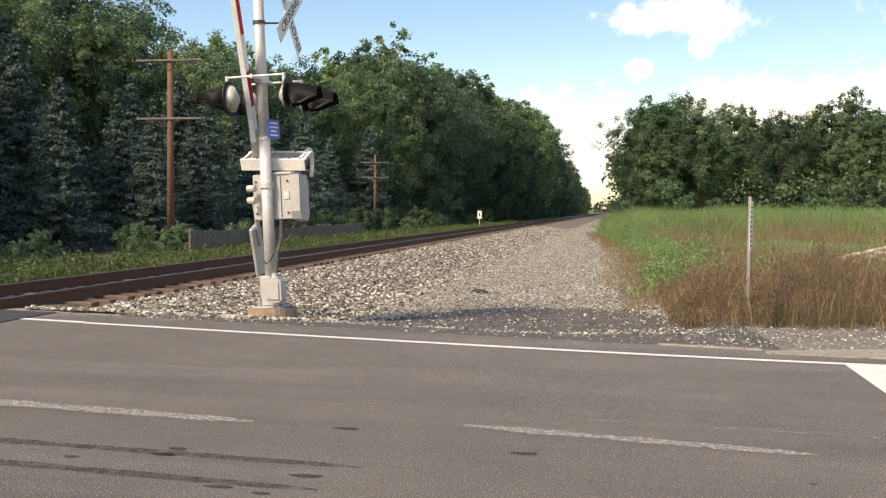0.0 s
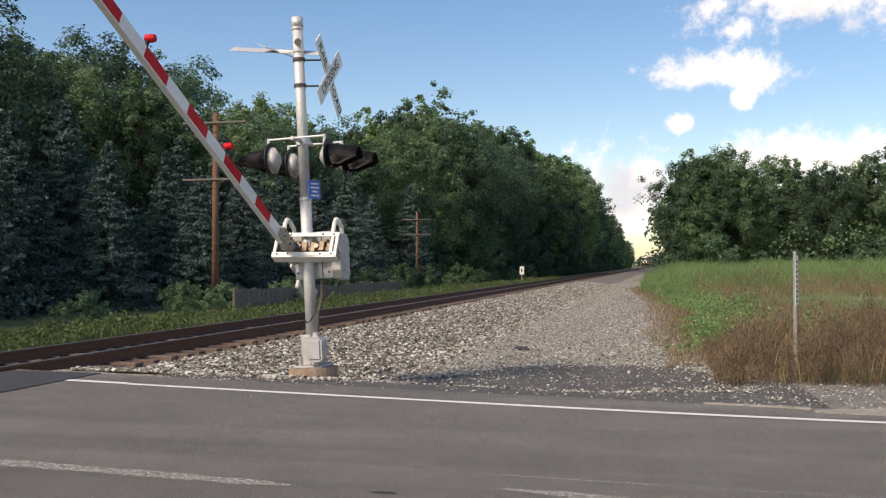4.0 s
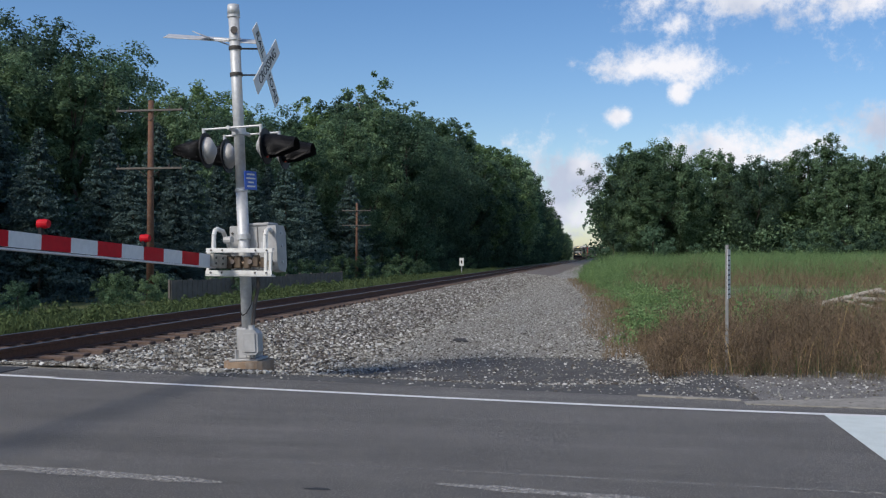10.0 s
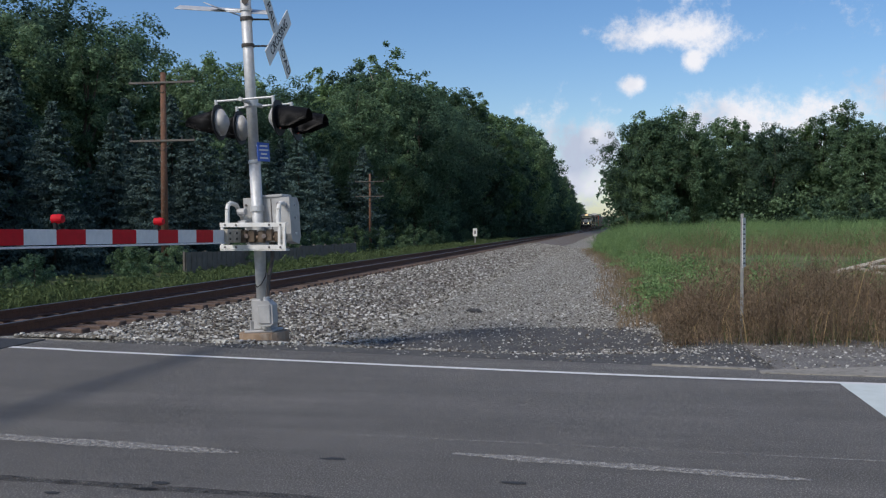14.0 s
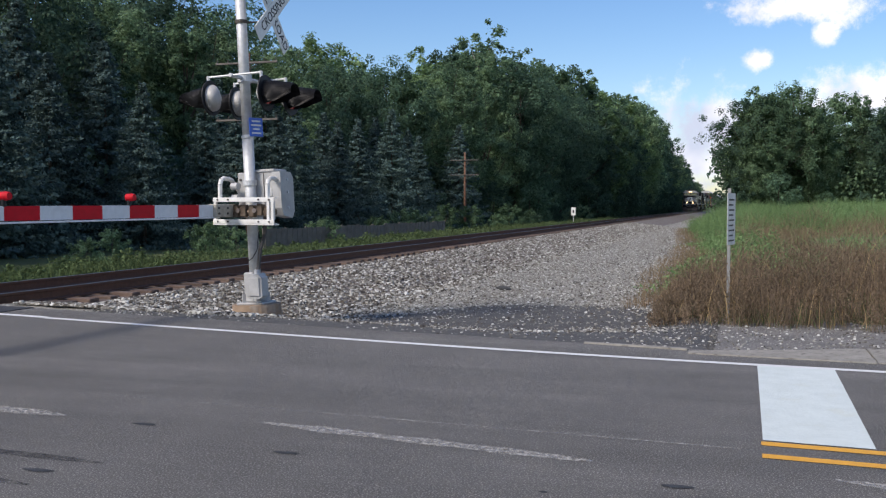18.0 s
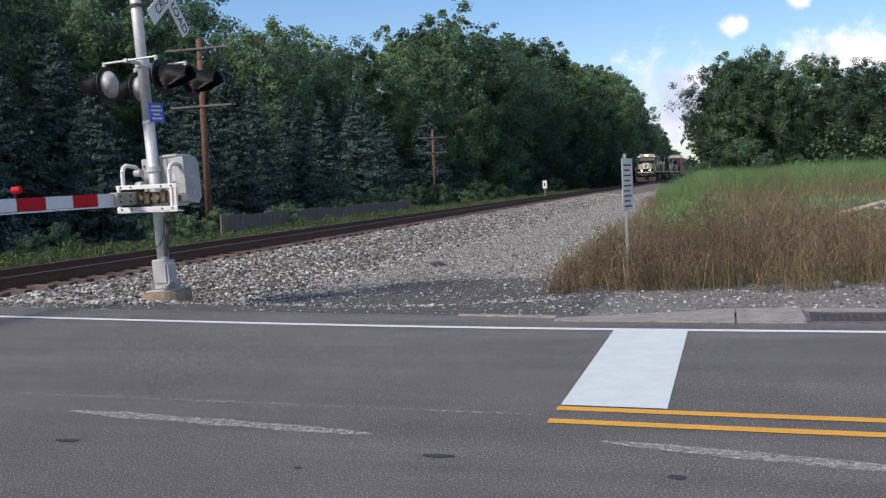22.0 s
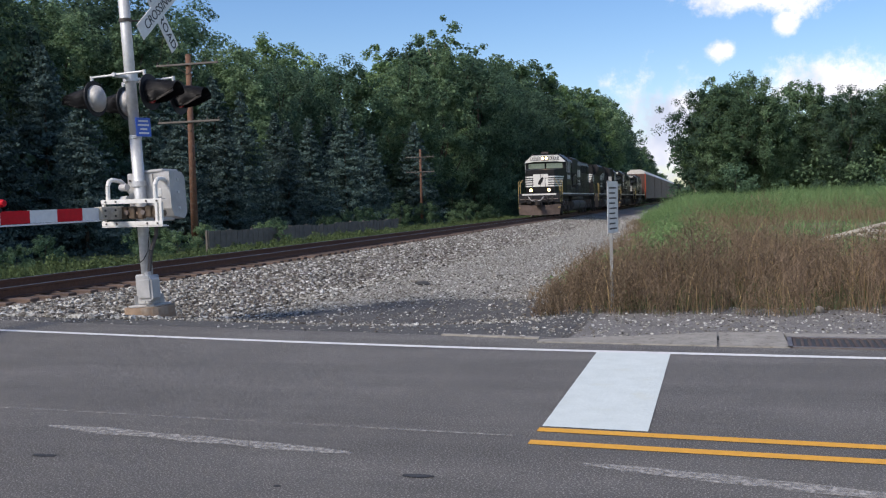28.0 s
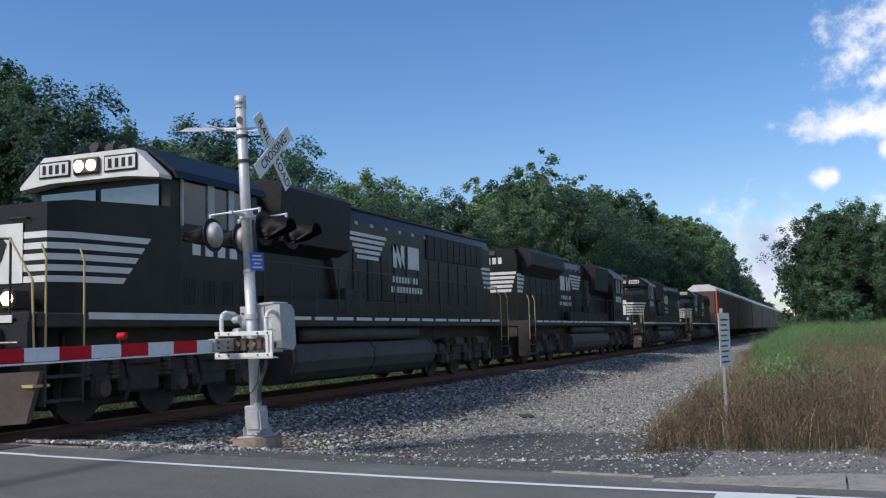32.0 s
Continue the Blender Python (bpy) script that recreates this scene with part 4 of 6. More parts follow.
def steps(parent, y, s, material="rail_yellow"):
    """Corner steps with their yellow grab rails."""
    bm = BM()
    for z in (0.42, 0.75, 1.08):
        box(bm, s * 1.5 - 0.22 if s > 0 else -1.5, 1.5 if s > 0 else -1.5 + 0.22, y - 0.32, y + 0.32, z - 0.02, z + 0.02)
    for d in (-0.35, 0.35):
        box(bm, s * 1.28 - 0.22, s * 1.28 + 0.22, y + d - 0.02, y + d + 0.02, 0.36, 1.5)
    part("steps", bm, "under", parent)
    for d in (-0.36, 0.36):
        part("grab_rail", pipe(BM(), [(s * 1.5, y + d, 0.95), (s * 1.5, y + d, 2.35), (s * 1.42, y + d, 2.55)], 0.015, 8), material, parent, "yellow grab rail")


def stripes(parent, quad_fn, n, z0, z1, material="locowhite"):
    for i in range(n):
        a = z0 + (z1 - z0) * i / n
        b = a + (z1 - z0) / n * 0.58
        part("white_stripe", quad_fn(a, b), material, parent, "white painted stripe")


def locomotive(y, lead, number_bars=4, hood_forward=False):
    label = ("black diesel locomotive with a wide white-striped nose and lit headlights" if lead else "black diesel locomotive with white markings and yellow grab rails")
    top = thing("locomotive", pose(TRACK_X, y, RAIL_Z), label, "locomotive", "locomotives of the train")
    L = 23.1
    # frame and deck
    bm = box(BM(), -1.5, 1.5, 1.25, L - 1.25, 1.42, 1.62, 0.02)
    box(bm, -1.0, 1.0, 1.3, L - 1.3, 1.05, 1.42)
    part("underframe", bm, "under", top)
    for s in (-1, 1):
        part("sill_stripe", box(BM(), min(s * 1.502, s * 1.512), max(s * 1.502, s * 1.512), 2.2, 6.7, 1.53, 1.63), "locowhite", top, "white reflective sill stripe")
        yy = 6.85
        while yy < L - 2.2:
            part("sill_stripe", box(BM(), min(s * 1.502, s * 1.512), max(s * 1.502, s * 1.512), yy, yy + 0.78, 1.55, 1.62), "locowhite", top, "white reflective sill dash")
            yy += 0.95
    truck(top, 4.6)
    truck(top, L - 4.6)
    # fuel tank
    bm = prism(BM(), [(-1.34, 1.06), (-1.46, 0.92), (-1.48, 0.72), (-1.40, 0.50), (-1.22, 0.34), (-0.95, 0.26), (0.95, 0.26), (1.22, 0.34), (1.40, 0.50), (1.48, 0.72), (1.46, 0.92), (1.34, 1.06)], "y", 7.9, 15.4)
    tank = part("fuel_tank", bm, "tank", top, "dusty fuel tank", False)
    for yy in (8.0, 11.6, 15.2):
        part("tank_strap", prism(BM(), [(1.35, 1.07), (1.47, 0.93), (1.495, 0.72), (1.41, 0.49), (1.22, 0.32), (1.18, 0.34), (1.38, 0.50), (1.46, 0.72), (1.44, 0.92), (1.32, 1.05)], "y", yy, yy + 0.08), "under", tank)
    bm = BM()
    for s in (-1, 1):
        rod(bm, (s * 1.2, 8.6, 1.26), (s * 1.2, 14.6, 1.26), 0.16, n=16)
    part("air_reservoir", bm, "tank", top, smooth=True)
    # long hood
    prof = [(-1.0, 1.62), (1.0, 1.62), (1.0, 3.95), (0.86, 4.26), (-0.86, 4.26), (-1.0, 3.95)]
    part("hood", prism(BM(), prof, "y", 6.6, L - 1.5), "loco", top, "long black engine hood")
    bm = prism(BM(), [(-1.0, 2.9), (1.0, 2.9), (1.42, 3.1), (1.5, 4.18), (1.2, 4.34), (-1.2, 4.34), (-1.5, 4.18), (-1.42, 3.1)], "y", 7.5, 10.5)
    part("blower_duct", bm, "black", top, "wide black box behind the cab")
    if hood_forward:
        bm = prism(BM(), [(-1.0, 3.3), (1.0, 3.3), (1.42, 3.7), (1.42, 4.15), (1.25, 4.32), (-1.25, 4.32), (-1.42, 4.15), (-1.42, 3.7)], "y", 16.2, L - 2.0)
        part("radiator", bm, "black", top, "flared black radiator housing")
    for s in (-1, 1):
        if not hood_forward:
            part("radiator_screen", box(BM(), min(s * 1.0, s * 1.03), max(s * 1.0, s * 1.03), 16.0, L - 2.3, 3.32, 4.0, 0.006), "black", top, "black radiator intake screen")
            for i in range(9):
                yy = 16.1 + i * (L - 18.5) / 9
                part("screen_rib", box(BM(), min(s * 1.03, s * 1.045), max(s * 1.03, s * 1.045), yy, yy + 0.03, 3.34, 3.98), "loco", top)
        part("roof_edge_strip", box(BM(), min(s * 0.85, s * 0.90), max(s * 0.85, s * 0.90), 10.55, L - 1.6, 4.255, 4.30, 0.006), "tank", top, "lighter grey strip along the roof edge")
        part("slanted_cover", prism(BM(), [(10.02, 3.45), (11.02, 3.55), (11.02, 2.95), (10.85, 2.25), (10.45, 2.25)], "x", min(s * 1.0, s * 1.13), max(s * 1.0, s * 1.13)), "tank", top, "dusty grey slanted cover panel")
        part("equipment_box", box(BM(), min(s * 1.0, s * 1.32), max(s * 1.0, s * 1.32), 10.5, 11.5, 1.64, 2.28, 0.03), "under", top)
        for yy in (11.0, 12.4, 13.3):
            part("hood_grab", pipe(BM(), [(s * 1.0, yy, 2.2), (s * 1.07, yy, 2.25), (s * 1.07, yy, 3.0), (s * 1.0, yy, 3.05)], 0.012, 6), "tank", top)
        for i in range(10):
            yy = 11.6 + 0.85 * i
            part("upper_vent", box(BM(), min(s * 1.0, s * 1.015), max(s * 1.0, s * 1.015), yy, yy + 0.16, 3.86, 3.94), "alu", top)
    # hood end with its stripes
    for i in range(5):
        z = 3.42 - 0.16 * i
        part("end_stripe", box(BM(), -0.96 + 0.05 * i, 0.96 - 0.05 * i, L - 1.5, L - 1.492, z - 0.10, z), "locowhite", top, "white stripe across the hood end")
    for i in range(4):
        part("number_bar", box(BM(), -0.42 + i * 0.22, -0.28 + i * 0.22, L - 1.5, L - 1.49, 3.72, 3.96), "locowhite", top, "white painted number shape")
    part("rear_headlight", box(BM(), -0.2, 0.2, L - 1.5, L - 1.44, 4.02, 4.2, 0.03), "tank", top)
    for i in range(3):
        part("roof_fan", rod(BM(), (0, 16.9 + 1.35 * i, 4.28), (0, 16.9 + 1.35 * i, 4.36), 0.6, 0.55, 20), "under", top)
    part("exhaust_stack", rod(BM(), (0, 12.2, 4.25), (0, 12.2, 4.42), 0.3), "under", top)
    for s in (-1, 1):
        for i in range(12):
            yy = 10.7 + 0.78 * i
            part("hood_door", box(BM(), min(s * 1.0, s * 1.018), max(s * 1.0, s * 1.018), yy, yy + 0.68, 2.06, 3.25, 0.004), "loco", top)
        bm = BM()
        rails_along(bm, s * 1.46, 6.9, L - 2.2, 1.62, 14)
        part("handrail", bm, "tank", top, "dusty grey handrail")
        part("lower_box", box(BM(), min(s * 1.0, s * 1.3), max(s * 1.0, s * 1.3), 7.2, 15.0, 1.62, 2.02, 0.02), "loco", top)
        steps(top, 1.75, s)
        steps(top, L - 1.6, s)
        # plain emblem shapes on the hood side
        e = s * 1.02
        for i in range(5):
            z = 3.68 - 0.135 * i
            bm = BM()
            w0, w1 = 11.2 + 0.12 * i, 13.35 - 0.12 * i
            if s < 0:
                w0, w1 = 25.0 - w1, 25.0 - w0
            box(bm, min(e, e + s * 0.004), max(e, e + s * 0.004), w0, w1, z - 0.085, z)
            part("emblem_bar", bm, "locowhite", top, "white painted bar")
        bm = BM()
        for a, b in ((13.75, 13.97), (14.25, 14.47), (14.7, 15.45)):
            box(bm, min(e, e + s * 0.004), max(e, e + s * 0.004), a, b, 2.95, 3.55)
        prism(bm, [(13.75, 3.55), (13.99, 3.55), (14.45, 2.95), (14.21, 2.95)], "x", e, e + s * 0.004)
        part("emblem_block", bm, "locowhite", top, "white painted emblem block")
        for z, n0, n1 in ((2.72, 13.7, 15.3), (2.46, 13.6, 15.5)):
            yy = n0
            while yy < n1:
                part("print_bar", box(BM(), min(e, e + s * 0.004), max(e, e + s * 0.004), yy, yy + 0.12, z - 0.16, z), "locowhite", top)
                yy += 0.19
        # rear end stripes
        for i in range(5):
            z = 3.35 - 0.15 * i
            part("end_stripe", box(BM(), min(s * 1.001, s * 1.005), max(s * 1.001, s * 1.005), L - 2.4 + 0.06 * i, L - 1.5, z - 0.09, z), "locowhite", top)
    # cab and nose
    cab = [(-1.5, 1.62), (1.5, 1.62), (1.5, 3.92), (0.95, 4.36), (-0.95, 4.36), (-1.5, 3.92)]
    shell = prism(BM(), cab, "y", 4.1, 4.3)
    for v in shell.verts:
        if v.co.y < 4.2:
            v.co.x *= 0.97
    prism(shell, cab, "y", 4.3, 6.6)
    part("cab", shell, "loco", top, "wide black cab")
    # added black block along the middle, keeps light out from under the frame
    part("under_pan", box(BM(), -0.66, 0.66, 1.6, L - 1.6, 0.34, 1.2, 0.02), "black", top)
    nose = BM()
    o = [(-1.15, 1.62), (1.15, 1.62), (1.15, 3.28), (-1.15, 3.28)]
    v0 = [nose.verts.new((x * 0.83, 1.95, z if z < 2 else 3.24)) for x, z in o]
    v1 = [nose.verts.new((x * 1.0, 2.3, z if z < 2 else 3.29)) for x, z in o]
    v2 = [nose.verts.new((x * 1.28, 4.2, z if z < 2 else 3.38)) for x, z in o]
    for a, b in ((v0, v1), (v1, v2)):
        for i in range(4):
            nose.faces.new((a[i], a[(i + 1) % 4], b[(i + 1) % 4], b[i]))
    nose.faces.new(v0[::-1])
    nose.faces.new(v2)
    bmesh.ops.recalc_face_normals(nose, faces=nose.faces[:])
    part("nose", nose, "loco", top, "black short nose with a chamfered front")

    def y_end(z):
        """Where the nose stripes stop, slanting back towards the top."""
        return 3.15 + 0.75 * (z - 2.08)

    def band(a, b, grow=0.008):
        bm = BM()
        rows = []
        for z in (a, b):
            rows.append([bm.verts.new(p) for p in ((-1.15 - 0.1695 * (y_end(z) - 2.3) - grow, y_end(z), z), (-1.15 - grow, 2.3 - grow, z), (-0.955 - grow, 1.95 - grow, z), (0.955 + grow, 1.95 - grow, z), (1.15 + grow, 2.3 - grow, z), (1.15 + 0.1695 * (y_end(z) - 2.3) + grow, y_end(z), z))])
        for i in range(5):
            bm.faces.new((rows[0][i], rows[0][i + 1], rows[1][i + 1], rows[1][i]))
        return bm

    stripes(top, band, 5, 2.08, 2.88)
    for x0, x1, z0, z1 in ((-0.012, 0.012, 1.64, 3.2), (-0.36, -0.345, 1.64, 2.05)):
        part("door_seam", box(BM(), x0, x1, 1.918, 1.927, z0, z1), "black", top)
    for x in (-0.62, 0.28):
        part("nose_grab", pipe(BM(), [(x, 1.95, 3.02), (x, 1.89, 3.02), (x + 0.34, 1.89, 3.02), (x + 0.34, 1.95, 3.02)], 0.014, 6), "black", top)
    bm = box(BM(), -0.52, 0.52, 1.928, 1.938, 2.08, 2.95)
    part("emblem_field", bm, "locowhite", top, "white field of the nose emblem")
    bm = prism(BM(), [(-0.20, 2.24), (-0.06, 2.20), (0.12, 2.42), (0.22, 2.66), (0.12, 2.76), (-0.04, 2.60), (-0.16, 2.42)], "y", 1.918, 1.926)
    part("emblem_mark", bm, "black", top, "dark slanting emblem shape")
    # windscreen, brow with number boards and headlight
    ws = BM()
    box(ws, -1.25, -0.06, 4.06, 4.09, 3.40, 3.76)
    part("windscreen", ws, "glass", top)
    ws = box(BM(), 0.06, 1.25, 4.06, 4.09, 3.40, 3.76)
    part("windscreen", ws, "glass", top)
    brow = BM()
    ol = [(-1.47, 3.82), (-0.8, 3.89), (0.8, 3.89), (1.47, 3.82), (1.47, 3.88), (0.95, 4.34), (-0.95, 4.34), (-1.47, 3.88)]
    prism(brow, ol, "y", 3.80, 4.12)
    part("brow", brow, "locowhite" if lead else "loco", top, "white cab brow" if lead else "")
    part("roof_edge", prism(BM(), [(-1.56, 3.84), (-1.5, 3.95), (-0.95, 4.37), (0.95, 4.37), (1.5, 3.95), (1.56, 3.84), (1.6, 3.84), (1.53, 3.98), (0.97, 4.41), (-0.97, 4.41), (-1.53, 3.98), (-1.6, 3.84)], "y", 4.1, 6.8), "loco", top)
    for s in (-1, 1):
        part("number_board", box(BM(), s * 0.70 - 0.34, s * 0.70 + 0.34, 3.775, 3.795, 3.98, 4.26, 0.01), "black", top, "black number board")
        part("number_field", box(BM(), s * 0.70 - 0.31, s * 0.70 + 0.31, 3.768, 3.774, 4.01, 4.23), "locowhite", top)
        for i in range(4):
            part("number_bar", box(BM(), s * 0.70 - 0.24 + i * 0.14, s * 0.70 - 0.17 + i * 0.14, 3.76, 3.767, 4.045, 4.195), "black", top)
        # side windows
        e = s * 1.502
        for a, b in ((4.35, 5.0), (5.05, 5.65), (5.8, 6.3)):
            part("side_window", box(BM(), min(e, e + s * 0.01), max(e, e + s * 0.01), a, b, 3.12, 3.82, 0.003), "darkglass", top)
        for a, b in ((4.30, 4.34), (5.02, 5.20), (5.64, 5.80)):
            part("window_frame", box(BM(), min(e, e + s * 0.04), max(e, e + s * 0.04), a, b, 3.08, 3.86), "alu", top)
        for i in range(number_bars):
            yy = 4.62 + 0.36 * i
            bm = box(BM(), min(e, e + s * 0.006), max(e, e + s * 0.006), yy, yy + 0.22, 2.62, 2.92)
            part("number_bar", bm, "locowhite", top, "white painted number shape")
        for i in range(4):
            bm = BM()
            for k in range(5):
                box(bm, min(e, e + s * 0.006), max(e, e + s * 0.006), 4.4 + 0.55 * i + 0.07 * k, 4.43 + 0.55 * i + 0.07 * k, 1.78, 2.2)
            part("louvre", bm, "under", top)
        part("ditch_light", rod(BM(), (s * 0.64, 1.52, 1.84), (s * 0.64, 1.60, 1.84), 0.095, 0.105, 16), "lamp" if lead else "alu", top, "lit ditch light" if lead else "")
        part("ditch_mount", box(BM(), s * 0.64 - 0.12, s * 0.64 + 0.12, 1.55, 1.85, 1.68, 1.98, 0.03), "under", top)
    for s in (-1, 1):
        part("headlight", rod(BM(), (s * 0.13, 3.72, 4.12), (s * 0.13, 3.78, 4.12), 0.095, 0.10, 16), "lamp" if lead else "alu", top, "lit twin headlight" if lead else "")
    part("headlight_case", box(BM(), -0.28, 0.28, 3.74, 3.81, 3.98, 4.26, 0.03), "tank", top)
    bm = BM()
    for i in range(3):
        rod(bm, (0.05 - 0.14 * i, 5.0 - 0.2 * i, 4.42), (0.05 - 0.14 * i, 4.6 - 0.2 * i, 4.54), 0.05, 0.1)
    part("horn", bm, "under", top)
    # front platform, handrails, plow, coupler
    bm = box(BM(), -1.45, 1.45, 1.15, 1.95, 1.48, 1.62, 0.01)
    box(bm, -1.45, 1.45, 1.12, 1.2, 1.0, 1.5)
    part("front_platform", bm, "black", top)
    part("platform_edge", box(BM(), -1.2, 1.2, 1.095, 1.112, 1.49, 1.59), "locowhite", top)
    for s in (-1, 1):
        part("front_handrail", pipe(BM(), [(s * 0.45, 1.16, 1.5), (s * 0.45, 1.16, 2.66), (s * 1.1, 1.16, 2.62), (s * 1.1, 1.16, 1.5)], 0.018, 6), "loco", top)
    for s in (-1, 1):
        part("corner_rail", pipe(BM(), [(s * 1.1, 1.15, 2.62), (s * 1.45, 1.2, 2.05), (s * 1.47, 1.22, 1.0)], 0.016), "rail_yellow", top)
    pl = BM()
    pts = [(-1.5, 1.30, 0.84), (-0.5, 1.0, 0.80), (0.5, 1.0, 0.80), (1.5, 1.30, 0.84), (1.42, 1.15, 0.16), (0.55, 0.72, 0.12), (-0.55, 0.72, 0.12), (-1.42, 1.15, 0.16)]
    vv = [pl.verts.new(p) for p in pts] + [pl.verts.new((p[0], p[1] + 0.08, p[2])) for p in pts]
    for q in ((0, 1, 6, 7), (1, 2, 5, 6), (2, 3, 4, 5)):
        pl.faces.new([vv[i] for i in q])
        pl.faces.new([vv[i + 8] for i in q][::-1])
    rim = [0, 1, 2, 3, 4, 5, 6, 7]
    for i in range(8):
        a, b = rim[i], rim[(i + 1) % 8]
        pl.faces.new((vv[a], vv[b], vv[b + 8], vv[a + 8]))
    bmesh.ops.recalc_face_normals(pl, faces=pl.faces[:])
    for s in (-1, 1):
        part("end_step", box(BM(), min(s * 1.1, s * 1.48), max(s * 1.1, s * 1.48), 1.2, 1.5, 0.62, 0.66), "rail_yellow", top, "worn yellow step edge")
        part("air_hose", pipe(BM(), [(s * 0.5, 1.02, 1.35), (s * 0.56, 0.88, 1.05), (s * 0.7, 0.86, 0.9), (s * 0.8, 0.98, 1.1)], 0.022, 6), "black", top)
    part("uncoupling_lever", pipe(BM(), [(-1.35, 1.06, 1.22), (-0.5, 1.04, 1.22), (-0.2, 0.98, 1.16), (0.2, 0.98, 1.16), (0.5, 1.04, 1.22), (1.35, 1.06, 1.22)], 0.018, 6), "steel", top, "worn steel uncoupling lever")
    part("jumper_cable", pipe(BM(), [(-0.75, 1.03, 1.40), (-0.55, 0.92, 1.16), (-0.25, 0.86, 1.08), (0.15, 0.88, 1.14), (0.35, 1.03, 1.38)], 0.022, 6), "alu", top, "pale jumper cable")
    for x in (-0.95, -0.55, 0.55, 0.95):
        part("hose_bracket", box(BM(), x - 0.06, x + 0.06, 1.02, 1.14, 1.05, 1.42, 0.015), "under", top)
    part("plow", pl, "plow", top, "dusty brown steel snow plow")
    part("coupler_pocket", box(BM(), -0.22, 0.22, 0.60, 1.2, 0.78, 1.12, 0.04), "under", top)
    bm = prism(BM(), [(-0.10, 0.62), (0.10, 0.62), (0.10, 0.38), (0.17, 0.30), (0.15, 0.10), (0.05, 0.04), (0.0, 0.16), (-0.10, 0.14), (-0.17, 0.06), (-0.18, 0.28), (-0.10, 0.38)], "z", 0.80, 1.08)
    part("coupler", bm, "under", top)
    bm = box(BM(), -0.14, 0.14, L - 1.1, L - 0.02, 0.82, 1.06, 0.04)
    part("rear_coupler", bm, "under", top)
    if hood_forward:
        # long hood leads: turned end for end about its middle
        spin = Matrix.Translation((0, L, 0)) @ Matrix.Rotation(math.pi, 4, "Z")
        for c in top.children:
            c.matrix_basis = spin @ c.matrix_basis
    top.scale = (1.06, 1.075, 1.075)
    return top, L * 1.075


def rack_car(y, first):
    top = thing("rack_car", pose(TRACK_X, y, RAIL_Z), "tall brown covered rail car with a pale roof" + (", orange corner posts" if first else ""), "rail car", "covered cars of the train")
    L = 28.0
    bm = prism(BM(), [(-1.5, 1.0), (1.5, 1.0), (1.5, 5.1), (-1.5, 5.1)], "y", 0.5, L - 0.5)
    part("body", bm, "rack", top)
    bm = prism(BM(), [(-1.52, 5.05), (1.52, 5.05), (1.4, 5.35), (0.8, 5.75), (-0.8, 5.75), (-1.4, 5.35)], "y", 0.45, L - 0.45)
    part("roof", bm, "rackroof", top, "pale sheet-metal roof")
    for s in (-1, 1):
        for i in range(14):
            a = 0.7 + i * 1.91
            part("side_panel", box(BM(), min(s * 1.5, s * 1.53), max(s * 1.5, s * 1.53), a, a + 1.8, 1.5, 5.0, 0.01), "rack", top)
        part("side_sill", box(BM(), min(s * 1.5, s * 1.55), max(s * 1.5, s * 1.55), 0.5, L - 0.5, 1.0, 1.42, 0.01), "rack", top)
        if first:
            part("end_post", box(BM(), min(s * 1.42, s * 1.545), max(s * 1.42, s * 1.545), 0.40, 0.66, 1.0, 5.06, 0.01), "orange", top, "orange-red end post")
    if first:
        part("end_door", box(BM(), -1.3, 1.3, 0.42, 0.48, 1.1, 5.05), "rack", top)
    bm = box(BM(), -0.4, 0.4, 0.05, L - 0.05, 0.75, 1.0)
    part("centre_sill", bm, "under", top)
    truck(top, 3.0, 2)
    truck(top, L - 3.0, 2)
    top.scale = (1.06, 1.06, 1.06)
    return top, L * 1.06


TRAIN = []
at = 0.0
for k in range(4):
    ob, ln = locomotive(at, k == 0, 4, k == 1)
    TRAIN.append((ob, at))
    at += ln + 0.1
ob, ln = rack_car(at, True)
TRAIN.append((ob, at))
at += ln
first_car, ln = rack_car(at, False)
TRAIN.append((first_car, at))
for k in range(12):
    at += ln
    TRAIN.append((copy_thing(first_car, pose(TRACK_X, at, RAIL_Z)), at))
# ---- trees ----
def tris(centres, normals, sizes, r):
    """Three-cornered leaf faces for the far trees."""
    n = len(centres)
    a = np.cross(normals, r.normal(size=(n, 3)))
    a /= np.linalg.norm(a, axis=1)[:, None] + 1e-9
    b = np.cross(normals, a)
    s = sizes[:, None]
    v = np.stack([centres - a * s, centres + a * s * 0.7 - b * s * 0.7, centres + a * s * 0.5 + b * s * 0.8], 1).reshape(-1, 3)
    return v.tolist(), [], np.arange(3 * n).reshape(n, 3).tolist()


def leaf_mesh(clumps, per, size, seed, axis=False):
    """Leaves thick in the heart of each clump and loose at its edge, tilted at random."""
    r = np.random.RandomState(seed)
    c = np.repeat(np.array([k[0] for k in clumps]), per, 0)
    rad = np.repeat(np.array([k[1] for k in clumps]), per, 0)
    n = len(c)
    d = r.normal(size=(n, 3))
    d /= np.linalg.norm(d, axis=1)[:, None]
    mid = c.mean(0) if axis else c
    cs = c + d * rad * (0.15 + 1.0 * r.rand(n, 1) ** 0.75 + 0.12 * np.abs(r.normal(size=(n, 1))))
    out = cs - mid
    out /= np.linalg.norm(out, axis=1)[:, None] + 1e-6
    nn = 0.55 * d + 0.75 * out * axis + 0.6 * r.normal(size=(n, 3)) + np.array([0, 0, 0.3])
    nn /= np.linalg.norm(nn, axis=1)[:, None]
    return tris(cs, nn, size * (0.55 + 0.9 * r.rand(n)), r)


